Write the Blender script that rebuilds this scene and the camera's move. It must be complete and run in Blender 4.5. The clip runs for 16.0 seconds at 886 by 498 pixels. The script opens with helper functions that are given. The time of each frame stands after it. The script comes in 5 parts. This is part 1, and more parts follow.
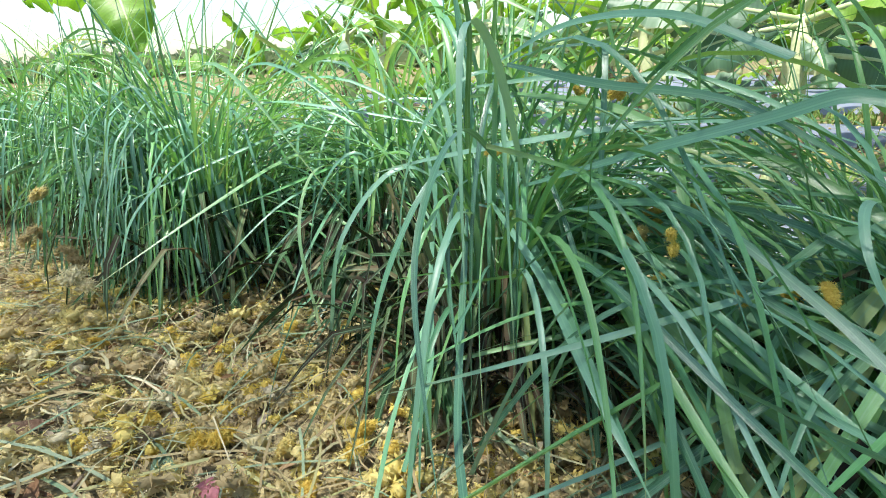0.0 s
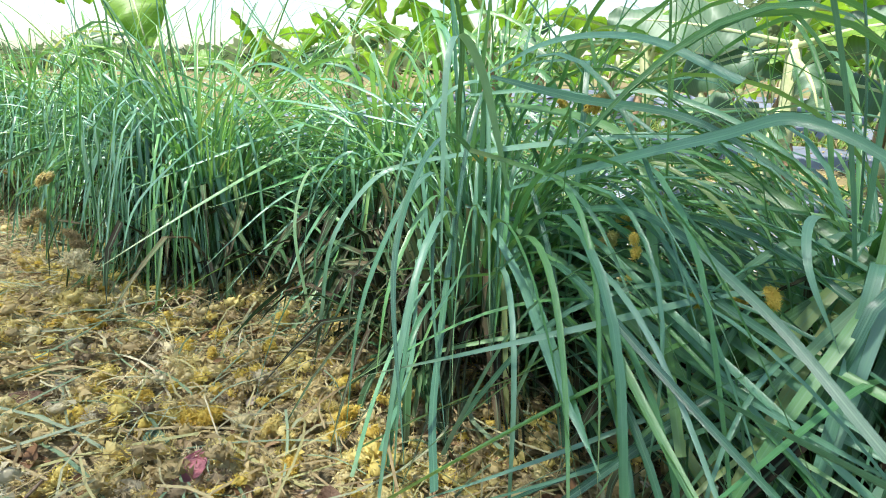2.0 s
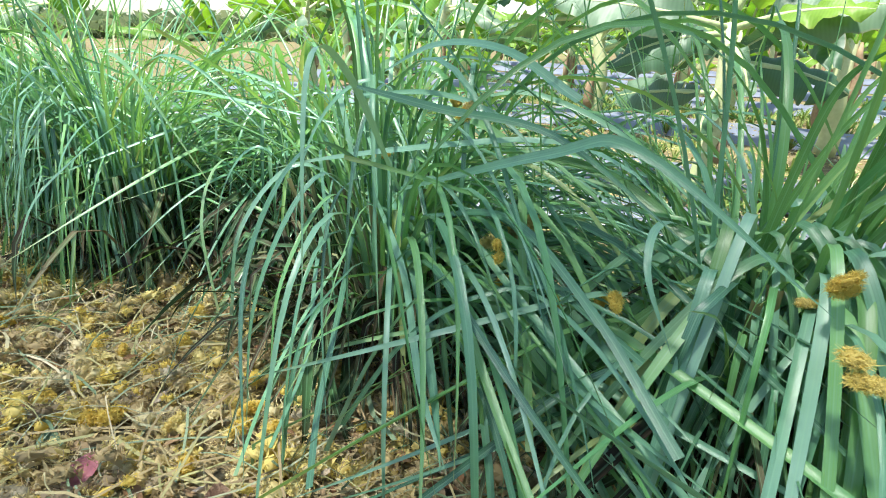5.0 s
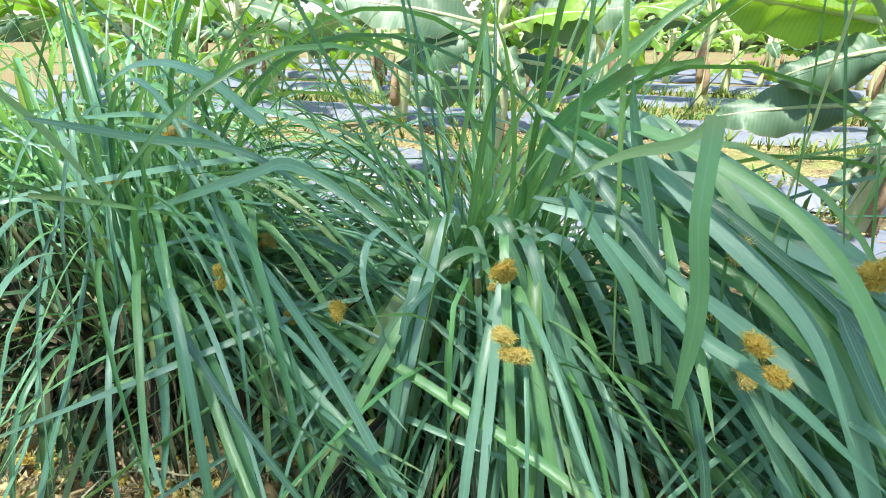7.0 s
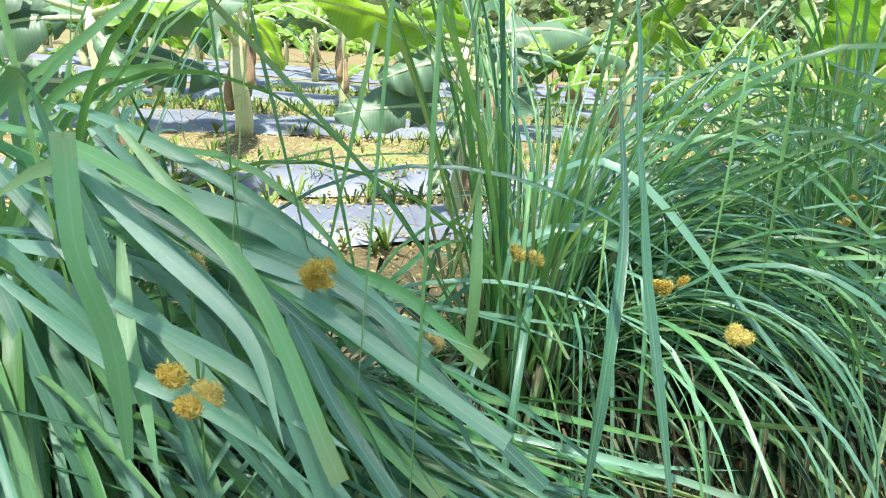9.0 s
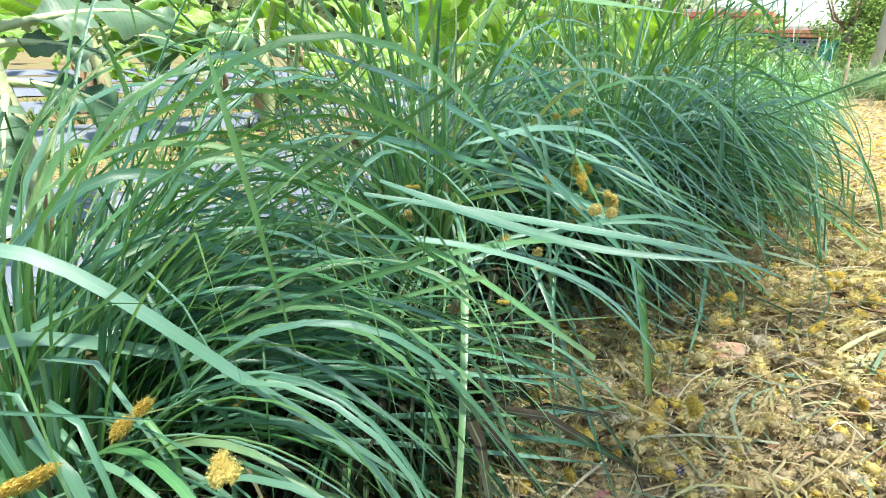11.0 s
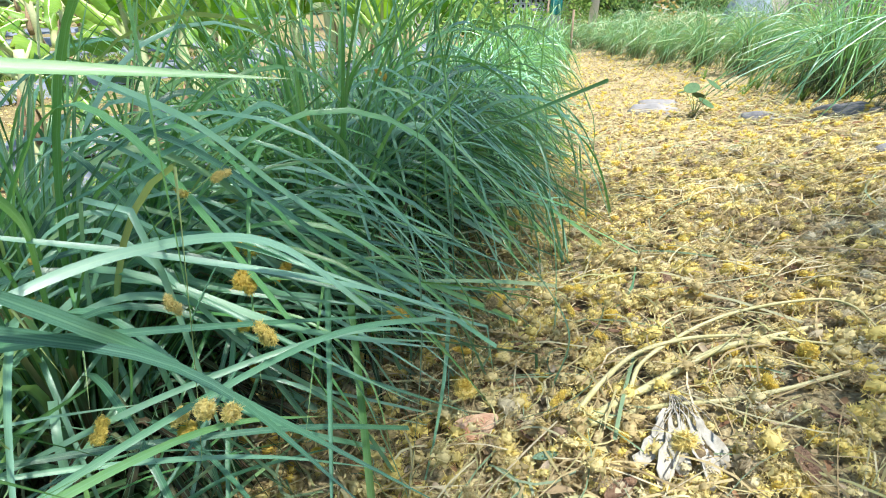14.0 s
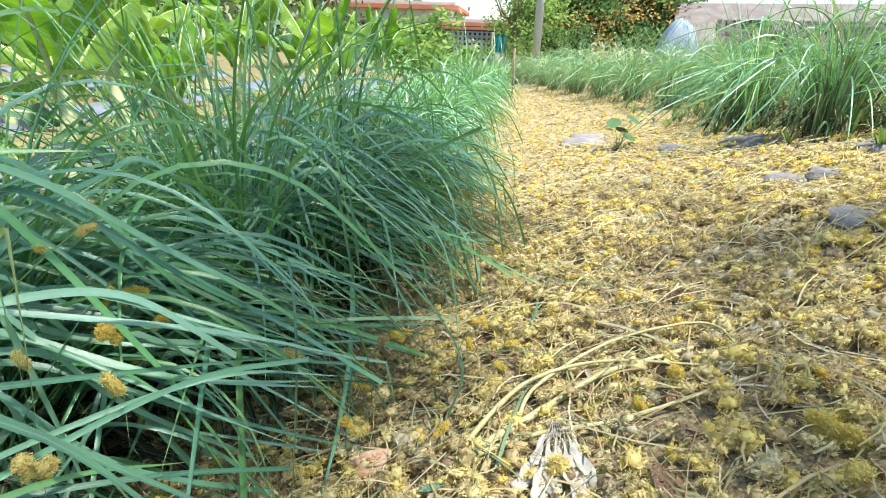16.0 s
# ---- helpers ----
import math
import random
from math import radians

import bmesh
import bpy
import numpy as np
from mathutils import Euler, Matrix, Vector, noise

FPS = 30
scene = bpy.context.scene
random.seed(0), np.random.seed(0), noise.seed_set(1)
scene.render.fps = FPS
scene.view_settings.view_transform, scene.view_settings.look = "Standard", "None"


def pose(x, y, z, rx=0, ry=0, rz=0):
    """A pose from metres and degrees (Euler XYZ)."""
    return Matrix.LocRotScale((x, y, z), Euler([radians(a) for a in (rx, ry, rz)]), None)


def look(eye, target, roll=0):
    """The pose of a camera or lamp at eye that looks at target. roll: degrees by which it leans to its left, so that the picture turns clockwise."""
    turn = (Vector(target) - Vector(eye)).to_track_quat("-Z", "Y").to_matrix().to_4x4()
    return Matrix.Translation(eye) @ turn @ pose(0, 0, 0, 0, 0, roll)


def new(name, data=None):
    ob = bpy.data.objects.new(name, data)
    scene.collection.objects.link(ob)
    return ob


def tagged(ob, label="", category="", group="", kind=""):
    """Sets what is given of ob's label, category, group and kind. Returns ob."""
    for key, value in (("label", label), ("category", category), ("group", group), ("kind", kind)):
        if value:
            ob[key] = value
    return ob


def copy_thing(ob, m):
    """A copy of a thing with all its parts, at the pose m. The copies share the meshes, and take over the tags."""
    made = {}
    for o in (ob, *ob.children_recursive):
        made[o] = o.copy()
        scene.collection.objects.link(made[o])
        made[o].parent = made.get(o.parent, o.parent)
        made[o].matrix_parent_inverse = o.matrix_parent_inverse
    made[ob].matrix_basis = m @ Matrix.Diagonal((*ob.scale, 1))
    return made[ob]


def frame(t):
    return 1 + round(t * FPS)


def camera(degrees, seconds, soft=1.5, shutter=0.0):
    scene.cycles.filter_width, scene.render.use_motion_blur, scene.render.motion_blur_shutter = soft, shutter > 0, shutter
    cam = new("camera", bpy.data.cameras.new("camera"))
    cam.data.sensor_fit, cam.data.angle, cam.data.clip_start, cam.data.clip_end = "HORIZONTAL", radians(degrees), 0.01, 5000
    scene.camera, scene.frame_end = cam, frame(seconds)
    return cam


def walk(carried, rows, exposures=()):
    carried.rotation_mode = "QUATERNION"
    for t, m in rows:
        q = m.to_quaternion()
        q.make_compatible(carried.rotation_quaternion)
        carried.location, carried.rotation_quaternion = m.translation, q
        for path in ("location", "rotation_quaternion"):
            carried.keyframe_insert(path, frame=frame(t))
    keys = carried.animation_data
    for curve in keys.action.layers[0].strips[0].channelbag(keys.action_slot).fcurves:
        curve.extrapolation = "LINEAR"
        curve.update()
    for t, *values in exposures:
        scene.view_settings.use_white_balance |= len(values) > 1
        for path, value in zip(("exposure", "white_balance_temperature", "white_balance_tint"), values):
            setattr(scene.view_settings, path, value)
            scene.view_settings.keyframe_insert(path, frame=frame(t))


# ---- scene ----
cam = camera(79.7, 16.0, soft=1.0)
PATH = [
    (0, (0.25, -0.956, 0.539), (-1.291, -2.034, -0.142), -1.8),
    (0.5, (0.267, -0.949, 0.534), (-1.29, -2.015, -0.13), -0.6),
    (1, (0.265, -0.944, 0.536), (-1.288, -2.008, -0.138), 0.0),
    (1.5, (0.275, -0.935, 0.543), (-1.275, -2.002, -0.134), 0.5),
    (2, (0.279, -0.916, 0.542), (-1.274, -1.989, -0.117), 0.9),
    (2.5, (0.274, -0.912, 0.543), (-1.273, -1.996, -0.114), 1.2),
    (3, (0.272, -0.905, 0.53), (-1.277, -2.0, -0.102), 1.5),
    (5.5, (0.191, -0.791, 0.59), (-1.421, -1.668, -0.206), 0.8),
    (6, (0.161, -0.753, 0.575), (-1.514, -1.497, -0.224), -0.1),
    (6.5, (0.159, -0.723, 0.585), (-1.595, -1.275, -0.203), 0.4),
    (7, (0.184, -0.704, 0.611), (-1.625, -1.111, -0.138), 1.1),
    (7.5, (0.184, -0.68, 0.628), (-1.671, -0.927, -0.077), 1.5),
    (8, (0.173, -0.64, 0.625), (-1.697, -0.597, -0.083), 2.4),
    (8.5, (0.163, -0.585, 0.63), (-1.669, -0.192, -0.071), 3.8),
    (9, (0.159, -0.541, 0.625), (-1.571, 0.179, -0.073), 5.4),
    (9.5, (0.155, -0.496, 0.629), (-1.443, 0.48, -0.073), 4.9),
    (10, (0.145, -0.449, 0.63), (-1.299, 0.764, -0.036), 5.1),
    (10.2, (0.105, -0.404, 0.607), (-1.25, 0.922, -0.028), 4.8),
    (12.3, (0.145, 0.057, 0.797), (-0.588, 1.725, -0.03), 1.2),
    (12.5, (0.145, 0.086, 0.794), (-0.519, 1.788, -0.021), 1.6),
    (13, (0.11, 0.187, 0.794), (-0.408, 1.934, -0.03), 1.0),
    (13.5, (0.104, 0.255, 0.765), (-0.286, 2.024, -0.084), 1.6),
    (14, (0.137, 0.228, 0.775), (-0.223, 2.008, -0.062), 2.2),
    (14.5, (0.191, 0.182, 0.803), (-0.183, 1.976, 0.003), 2.6),
    (15, (0.219, 0.188, 0.788), (-0.157, 1.991, 0.008), 3.0),
    (15.5, (0.261, 0.195, 0.794), (-0.044, 2.022, 0.04), 2.9),
    (16, (0.279, 0.217, 0.812), (0.051, 2.067, 0.088), 2.0),
]
walk(cam, [(t, look(eye, target, roll)) for t, eye, target, roll in PATH], [(0, 1.36), (3.2, 1.37), (6, 1.50), (10.2, 1.60), (12.4, 1.47), (16, 1.38)])

# ---- world and sun ----
world = bpy.data.worlds.new("sky")
scene.world = world
world.use_nodes = True
wn = world.node_tree.nodes
sky = wn.new("ShaderNodeTexSky")
sky.sky_type = 'NISHITA'
sky.sun_disc = False
sky.sun_elevation = radians(69.6)
sky.sun_rotation = radians(116.6)
sky.air_density = 1.0
sky.dust_density = 1.0
sky.ozone_density = 1.0
world.node_tree.links.new(sky.outputs[0], wn["Background"].inputs[0])
wn["Background"].inputs[1].default_value = 0.105
sun = new("sun", bpy.data.lights.new("sun", 'SUN'))
sun.data.energy = 4.2
sun.data.angle = radians(3)
sun.data.color = (1.0, 0.965, 0.93)
sun.matrix_world = look((3.0, -1.5, 9.0), (0, 0, 0))

# ---- helpers of the scene ----

def smooth(a, b, v):
    u = min(1.0, max(0.0, (v - a) / (b - a)))
    return u * u * (3 - 2 * u)


def ground_z(x, y):
    """Height of the earth: a field, the level foot of the planted row, and a bank that climbs beside the track."""
    cross = 0.33 - 0.21 * smooth(1.3, 5.5, y) - 0.02 * smooth(6, 12, y)
    rise = cross * 1.45 * smooth(-0.35, 2.4, x) * 1.35
    field = -0.2 * smooth(-0.75, -1.5, x)
    far = smooth(14, 40, abs(x) + abs(y))
    return (rise + field) * (1 - far) + far * -0.15


def lump(x, y):
    """The small unevenness of the earth near the track."""
    near = 1 - smooth(5, 12, abs(x) + abs(y))
    return (noise.noise(Vector((x * 2.1, y * 2.1, 0))) * 0.016 + noise.noise(Vector((x * 7, y * 7, 3))) * 0.009) * near if near > 0 else 0.0


def part(name, bm, material, parent=None, label="", soft=True):
    """Links a bmesh as one mesh object under a thing or a part."""
    me = bpy.data.meshes.new(name)
    bm.to_mesh(me)
    bm.free()
    me.materials.append(material)
    if soft:
        me.polygons.foreach_set("use_smooth", [True] * len(me.polygons))
    ob = new(name, me)
    ob.parent = parent
    if label:
        ob["label"] = label
    return ob


def mesh_of(name, verts, faces, material, uvs=None, soft=True):
    """A mesh from computed arrays; uvs are given per vertex."""
    me = bpy.data.meshes.new(name)
    me.from_pydata([tuple(v) for v in verts], [], faces)
    me.materials.append(material)
    if uvs is not None:
        layer = me.uv_layers.new(name="UVMap")
        idx = np.empty(len(me.loops), dtype=np.int32)
        me.loops.foreach_get("vertex_index", idx)
        layer.data.foreach_set("uv", np.asarray(uvs, dtype=np.float32)[idx].ravel())
    if soft:
        me.polygons.foreach_set("use_smooth", [True] * len(me.polygons))
    me.update()
    return me


def fast_mesh(name, verts, faces, material, uvs=None, soft=False):
    """A large mesh from arrays of equal-sided faces."""
    verts, faces = np.asarray(verts, np.float32), np.asarray(faces, np.int32)
    n, k = faces.shape
    me = bpy.data.meshes.new(name)
    me.vertices.add(len(verts))
    me.vertices.foreach_set("co", verts.ravel())
    me.loops.add(n * k)
    me.loops.foreach_set("vertex_index", faces.ravel())
    me.polygons.add(n)
    me.polygons.foreach_set("loop_start", np.arange(0, n * k, k, dtype=np.int32))
    me.materials.append(material)
    if uvs is not None:
        layer = me.uv_layers.new(name="UVMap")
        layer.data.foreach_set("uv", np.asarray(uvs, np.float32)[faces.ravel()].ravel())
    me.update(calc_edges=True)
    if soft:
        me.polygons.foreach_set("use_smooth", [True] * n)
    return me


def empty(name, m):
    ob = new(name)
    ob.empty_display_size = 0.1
    ob.matrix_world = m
    return ob


def tube(points, radii, sides=8):
    """A bmesh of a round, tapering tube along a line of points."""
    bm = bmesh.new()
    rings = []
    pts = [Vector(p) for p in points]
    for i, p in enumerate(pts):
        ahead = (pts[min(i + 1, len(pts) - 1)] - pts[max(i - 1, 0)]).normalized()
        side = ahead.orthogonal().normalized() if i == 0 else (side - ahead * side.dot(ahead)).normalized()
        up = ahead.cross(side)
        r = radii[min(i, len(radii) - 1)]
        rings.append([bm.verts.new(p + (side * math.cos(a) + up * math.sin(a)) * r) for a in [2 * math.pi * k / sides for k in range(sides)]])
    for a, b in zip(rings, rings[1:]):
        for k in range(sides):
            bm.faces.new((a[k], a[(k + 1) % sides], b[(k + 1) % sides], b[k]))
    bm.faces.new(rings[0][::-1])
    bm.faces.new(rings[-1])
    return bm


def box(size, at=(0, 0, 0), bevel=0.0):
    bm = bmesh.new()
    bmesh.ops.create_cube(bm, size=1)
    for v in bm.verts:
        v.co = Vector((v.co.x * size[0] + at[0], v.co.y * size[1] + at[1], v.co.z * size[2] + at[2]))
    if bevel:
        bmesh.ops.bevel(bm, geom=list(bm.edges), offset=bevel, segments=2, affect='EDGES')
    return bm


# ---- materials ----
def material(name):
    m = bpy.data.materials.new(name)
    m.use_nodes = True
    nt = m.node_tree
    return m, nt, nt.nodes["Principled BSDF"]


def ramp(nt, src, stops):
    r = nt.nodes.new("ShaderNodeValToRGB")
    while len(r.color_ramp.elements) < len(stops):
        r.color_ramp.elements.new(0.5)
    for e, (p, c) in zip(r.color_ramp.elements, stops):
        e.position, e.color = p, (*c, 1)
    nt.links.new(src, r.inputs[0])
    return r.outputs[0]


def mixed(nt, fac, a, b, blend='MIX'):
    m = nt.nodes.new("ShaderNodeMix")
    m.data_type, m.blend_type = 'RGBA', blend
    for slot, v in ((0, fac), (6, a), (7, b)):
        if isinstance(v, (int, float)):
            m.inputs[slot].default_value = v
        elif isinstance(v, tuple):
            m.inputs[slot].default_value = (*v, 1)
        else:
            nt.links.new(v, m.inputs[slot])
    return m.outputs[2]


def math_node(nt, op, a, b=None):
    m = nt.nodes.new("ShaderNodeMath")
    m.operation = op
    for i, v in enumerate((a, b)):
        if v is None:
            continue
        if isinstance(v, (int, float)):
            m.inputs[i].default_value = v
        else:
            nt.links.new(v, m.inputs[i])
    return m.outputs[0]


def texture(nt, scale, detail=4, coords="Object", stretch=None, kind="ShaderNodeTexNoise"):
    c = nt.nodes.new("ShaderNodeTexCoord")
    out = c.outputs[coords]
    if stretch:
        mp = nt.nodes.new("ShaderNodeMapping")
        mp.inputs["Scale"].default_value = stretch
        nt.links.new(out, mp.inputs[0])
        out = mp.outputs[0]
    n = nt.nodes.new(kind)
    n.inputs["Scale"].default_value = scale
    if kind == "ShaderNodeTexNoise":
        n.inputs["Detail"].default_value = detail
    nt.links.new(out, n.inputs["Vector"])
    return n.outputs[0]


def bump(nt, bsdf, height, strength, distance):
    b = nt.nodes.new("ShaderNodeBump")
    b.inputs["Strength"].default_value = strength
    b.inputs["Distance"].default_value = distance
    nt.links.new(height, b.inputs["Height"])
    nt.links.new(b.outputs[0], bsdf.inputs["Normal"])


def thin_leaf(nt, bsdf, colour, share):
    """Lets part of the light pass through a leaf."""
    t = nt.nodes.new("ShaderNodeBsdfTranslucent")
    mx = nt.nodes.new("ShaderNodeMixShader")
    mx.inputs[0].default_value = share
    nt.links.new(colour, t.inputs[0])
    nt.links.new(bsdf.outputs[0], mx.inputs[1])
    nt.links.new(t.outputs[0], mx.inputs[2])
    nt.links.new(mx.outputs[0], nt.nodes["Material Output"].inputs[0])


def chance(nt):
    """A random number for each piece, whether it is an object or an island of a mesh."""
    a = nt.nodes.new("ShaderNodeObjectInfo").outputs["Random"]
    b = nt.nodes.new("ShaderNodeNewGeometry").outputs["Random Per Island"]
    return math_node(nt, 'FRACT', math_node(nt, 'ADD', a, b))


def grass_material(name, stops, dry=(0.42, 0.33, 0.14), share=0.24, tips=0.5, bright=(0.24, 0.52, 0.37), gloss=1.0):
    m, nt, b = material(name)
    uv = nt.nodes.new("ShaderNodeUVMap")
    sep = nt.nodes.new("ShaderNodeSeparateXYZ")
    nt.links.new(uv.outputs[0], sep.inputs[0])
    across, along = sep.outputs[0], sep.outputs[1]
    rnd = chance(nt)
    col = ramp(nt, rnd, stops)
    # fine parallel veins and a pale midrib
    vein = math_node(nt, 'SINE', math_node(nt, 'MULTIPLY', across, 31.0))
    col = mixed(nt, math_node(nt, 'MULTIPLY', math_node(nt, 'ADD', vein, 1.0), 0.09), col, tuple(c * 0.8 for c in bright))
    streak = texture(nt, 5.0, 4, "UV", (30.0, 0.7, 1.0))
    col = mixed(nt, ramp(nt, streak, [(0.42, (0, 0, 0)), (0.72, (0.42, 0.42, 0.42))]), col, bright)
    mid = math_node(nt, 'ABSOLUTE', math_node(nt, 'SUBTRACT', across, 0.5))
    rib = ramp(nt, mid, [(0.0, (1, 1, 1)), (0.05, (0.6, 0.6, 0.6)), (0.09, (0, 0, 0))])
    col = mixed(nt, math_node(nt, 'MULTIPLY', rib, 0.35), col, (0.30, 0.55, 0.33))
    blotch = texture(nt, 9.0, 5)
    col = mixed(nt, ramp(nt, blotch, [(0.42, (0, 0, 0)), (0.75, (0.55, 0.55, 0.55))]), col, (0.085, 0.29, 0.10))
    # dried tips
    tip = math_node(nt, 'MULTIPLY', ramp(nt, along, [(0.86, (0, 0, 0)), (0.99, (1, 1, 1))]), ramp(nt, rnd, [(0.3, (0, 0, 0)), (0.9, (tips, tips, tips))]))
    col = mixed(nt, tip, col, dry)
    # brownish sheaths at the foot, darkened further for the shade low in the clump
    foot = ramp(nt, along, [(0.0, (0.8, 0.8, 0.8)), (0.16, (0, 0, 0))])
    col = mixed(nt, foot, col, (0.13, 0.13, 0.06))
    nt.links.new(col, b.inputs["Base Color"])
    b.inputs["Roughness"].default_value = 0.36 if gloss > 0.5 else 0.85
    b.inputs["Specular IOR Level"].default_value = 0.6 * gloss
    b.inputs["Coat Weight"].default_value = 0.28 * gloss
    b.inputs["Coat Roughness"].default_value = 0.33
    bump(nt, b, streak, 0.2, 0.0006)
    thin_leaf(nt, b, mixed(nt, 1.0, col, (1.25, 1.15, 0.55), 'MULTIPLY'), share)
    return m


GRASS = grass_material("grass_leaf", [(0.0, (0.020, 0.085, 0.040)), (0.2, (0.056, 0.17, 0.085)), (0.42, (0.14, 0.335, 0.185)), (0.7, (0.285, 0.49, 0.34)), (0.78, (0.11, 0.36, 0.06)), (0.94, (0.22, 0.44, 0.12)), (1.0, (0.32, 0.43, 0.19))])
LIME_GRASS = grass_material("lime_grass_leaf", [(0.0, (0.05, 0.16, 0.035)), (0.35, (0.11, 0.30, 0.065)), (0.7, (0.19, 0.43, 0.14)), (0.9, (0.27, 0.49, 0.13)), (1.0, (0.46, 0.48, 0.20))], share=0.36, bright=(0.30, 0.52, 0.24))
# dead leaves, taken near black for the shade in the clumps' gaps
SHADE_THATCH = grass_material("shade_dark_dead_leaf", [(0.0, (0.016, 0.014, 0.010)), (0.5, (0.045, 0.036, 0.022)), (0.85, (0.10, 0.075, 0.045)), (1.0, (0.20, 0.16, 0.09))], share=0.04, bright=(0.07, 0.058, 0.04), dry=(0.10, 0.08, 0.05), gloss=0.2)
# the same grass with sunlight put into a paler colour
SUNLIT_GRASS = grass_material("sunlit_grass_leaf", [(0.0, (0.05, 0.15, 0.05)), (0.35, (0.12, 0.28, 0.10)), (0.7, (0.22, 0.38, 0.15)), (0.85, (0.30, 0.40, 0.14)), (1.0, (0.46, 0.43, 0.22))], share=0.33)
STALK_GRASS = grass_material("old_grass_leaf", [(0.0, (0.05, 0.05, 0.028)), (0.35, (0.13, 0.13, 0.07)), (0.6, (0.11, 0.16, 0.075)), (0.85, (0.28, 0.25, 0.13)), (1.0, (0.10, 0.065, 0.04))], share=0.15, bright=(0.26, 0.25, 0.15), gloss=0.3)


def plain_material(name, a, b_, scale, rough=0.8, relief=0.3, depth=0.01, detail=6, per_piece=0.0, metal=0.0):
    m, nt, b = material(name)
    n1 = texture(nt, scale, detail)
    n2 = texture(nt, scale * 9, 4)
    col = ramp(nt, n1, [(0.3, a), (0.7, b_)])
    col = mixed(nt, math_node(nt, 'MULTIPLY', n2, 0.5), col, tuple(c * 0.55 for c in a))
    if per_piece:
        tone = ramp(nt, chance(nt), [(0.0, (1 - per_piece,) * 3), (1.0, (1, 1, 1))])
        col = mixed(nt, 1.0, col, tone, 'MULTIPLY')
    nt.links.new(col, b.inputs["Base Color"])
    b.inputs["Roughness"].default_value = rough
    b.inputs["Metallic"].default_value = metal
    bump(nt, b, n2, relief, depth)
    return m


def fluff_material(name, stops, share=0.25, patch=False):
    """patch: one tone for each flower head, with matted fibres, instead of one for each loose piece."""
    m, nt, b = material(name)
    tone = chance(nt)
    if patch:
        sep = nt.nodes.new("ShaderNodeSeparateXYZ")
        nt.links.new(nt.nodes.new("ShaderNodeUVMap").outputs[0], sep.inputs[0])
        tone = math_node(nt, 'FRACT', math_node(nt, 'ADD', sep.outputs[0], nt.nodes.new("ShaderNodeObjectInfo").outputs["Random"]))
    col = ramp(nt, tone, stops)
    col = mixed(nt, math_node(nt, 'MULTIPLY', texture(nt, 60, 3), 0.22), col, tuple(c * 0.5 for c in stops[0][1]))
    nt.links.new(col, b.inputs["Base Color"])
    b.inputs["Roughness"].default_value = 0.9
    b.inputs["Specular IOR Level"].default_value = 0.2
    if patch:
        bump(nt, b, texture(nt, 300, 4), 0.5, 0.002)
    thin_leaf(nt, b, col, share)
    return m


FRESH = fluff_material("fresh_blossom", [(0.0, (0.80, 0.62, 0.15)), (0.5, (0.90, 0.75, 0.20)), (0.8, (0.84, 0.73, 0.36)), (1.0, (0.92, 0.80, 0.26))], 0.42, True)
WITHERED = fluff_material("withered_blossom", [(0.0, (0.42, 0.33, 0.17)), (0.25, (0.66, 0.54, 0.26)), (0.5, (0.78, 0.68, 0.34)), (0.75, (0.84, 0.71, 0.22)), (0.9, (0.74, 0.68, 0.46)), (1.0, (0.28, 0.21, 0.12))], 0.3, True)
STRAW = fluff_material("straw", [(0.0, (0.30, 0.23, 0.12)), (0.4, (0.52, 0.43, 0.22)), (0.7, (0.40, 0.42, 0.18)), (1.0, (0.68, 0.60, 0.40))], 0.1)
CUT_LEAF = fluff_material("fallen_green_leaf", [(0.0, (0.12, 0.16, 0.08)), (0.4, (0.20, 0.30, 0.17)), (0.7, (0.34, 0.40, 0.26)), (1.0, (0.44, 0.40, 0.22))], 0.1)
DEAD_LEAF = fluff_material("dead_leaf", [(0.0, (0.16, 0.09, 0.05)), (0.4, (0.34, 0.20, 0.10)), (0.7, (0.42, 0.32, 0.18)), (1.0, (0.50, 0.44, 0.34))], 0.1)


def ground_material():
    m, nt, b = material("earth")
    pos = nt.nodes.new("ShaderNodeNewGeometry").outputs["Position"]
    sep = nt.nodes.new("ShaderNodeSeparateXYZ")
    nt.links.new(pos, sep.inputs[0])
    n1, n2, n3 = texture(nt, 1.1, 6), texture(nt, 14, 6), texture(nt, 90, 4)
    soil = ramp(nt, n2, [(0.3, (0.05, 0.04, 0.03)), (0.7, (0.14, 0.115, 0.08))])
    chaff = ramp(nt, n3, [(0.3, (0.09, 0.07, 0.04)), (0.48, (0.30, 0.245, 0.13)), (0.72, (0.52, 0.45, 0.26))])
    track = mixed(nt, ramp(nt, n2, [(0.28, (0, 0, 0)), (0.46, (1, 1, 1))]), soil, chaff)
    weeds = ramp(nt, n3, [(0.3, (0.10, 0.15, 0.04)), (0.7, (0.30, 0.36, 0.10))])
    field = mixed(nt, ramp(nt, n1, [(0.54, (0, 0, 0)), (0.72, (1, 1, 1))]), mixed(nt, n2, (0.15, 0.12, 0.065), (0.23, 0.19, 0.09)), weeds)
    edge = math_node(nt, 'ADD', math_node(nt, 'MULTIPLY', sep.outputs[0], 1.6), 2.1)
    edge = math_node(nt, 'MINIMUM', math_node(nt, 'MAXIMUM', edge, 0.0), 1.0)
    col = mixed(nt, edge, field, track)
    nt.links.new(col, b.inputs["Base Color"])
    b.inputs["Roughness"].default_value = 0.95
    b.inputs["Specular IOR Level"].default_value = 0.15
    bump(nt, b, math_node(nt, 'ADD', n2, n3), 0.6, 0.012)
    return m


EARTH = ground_material()


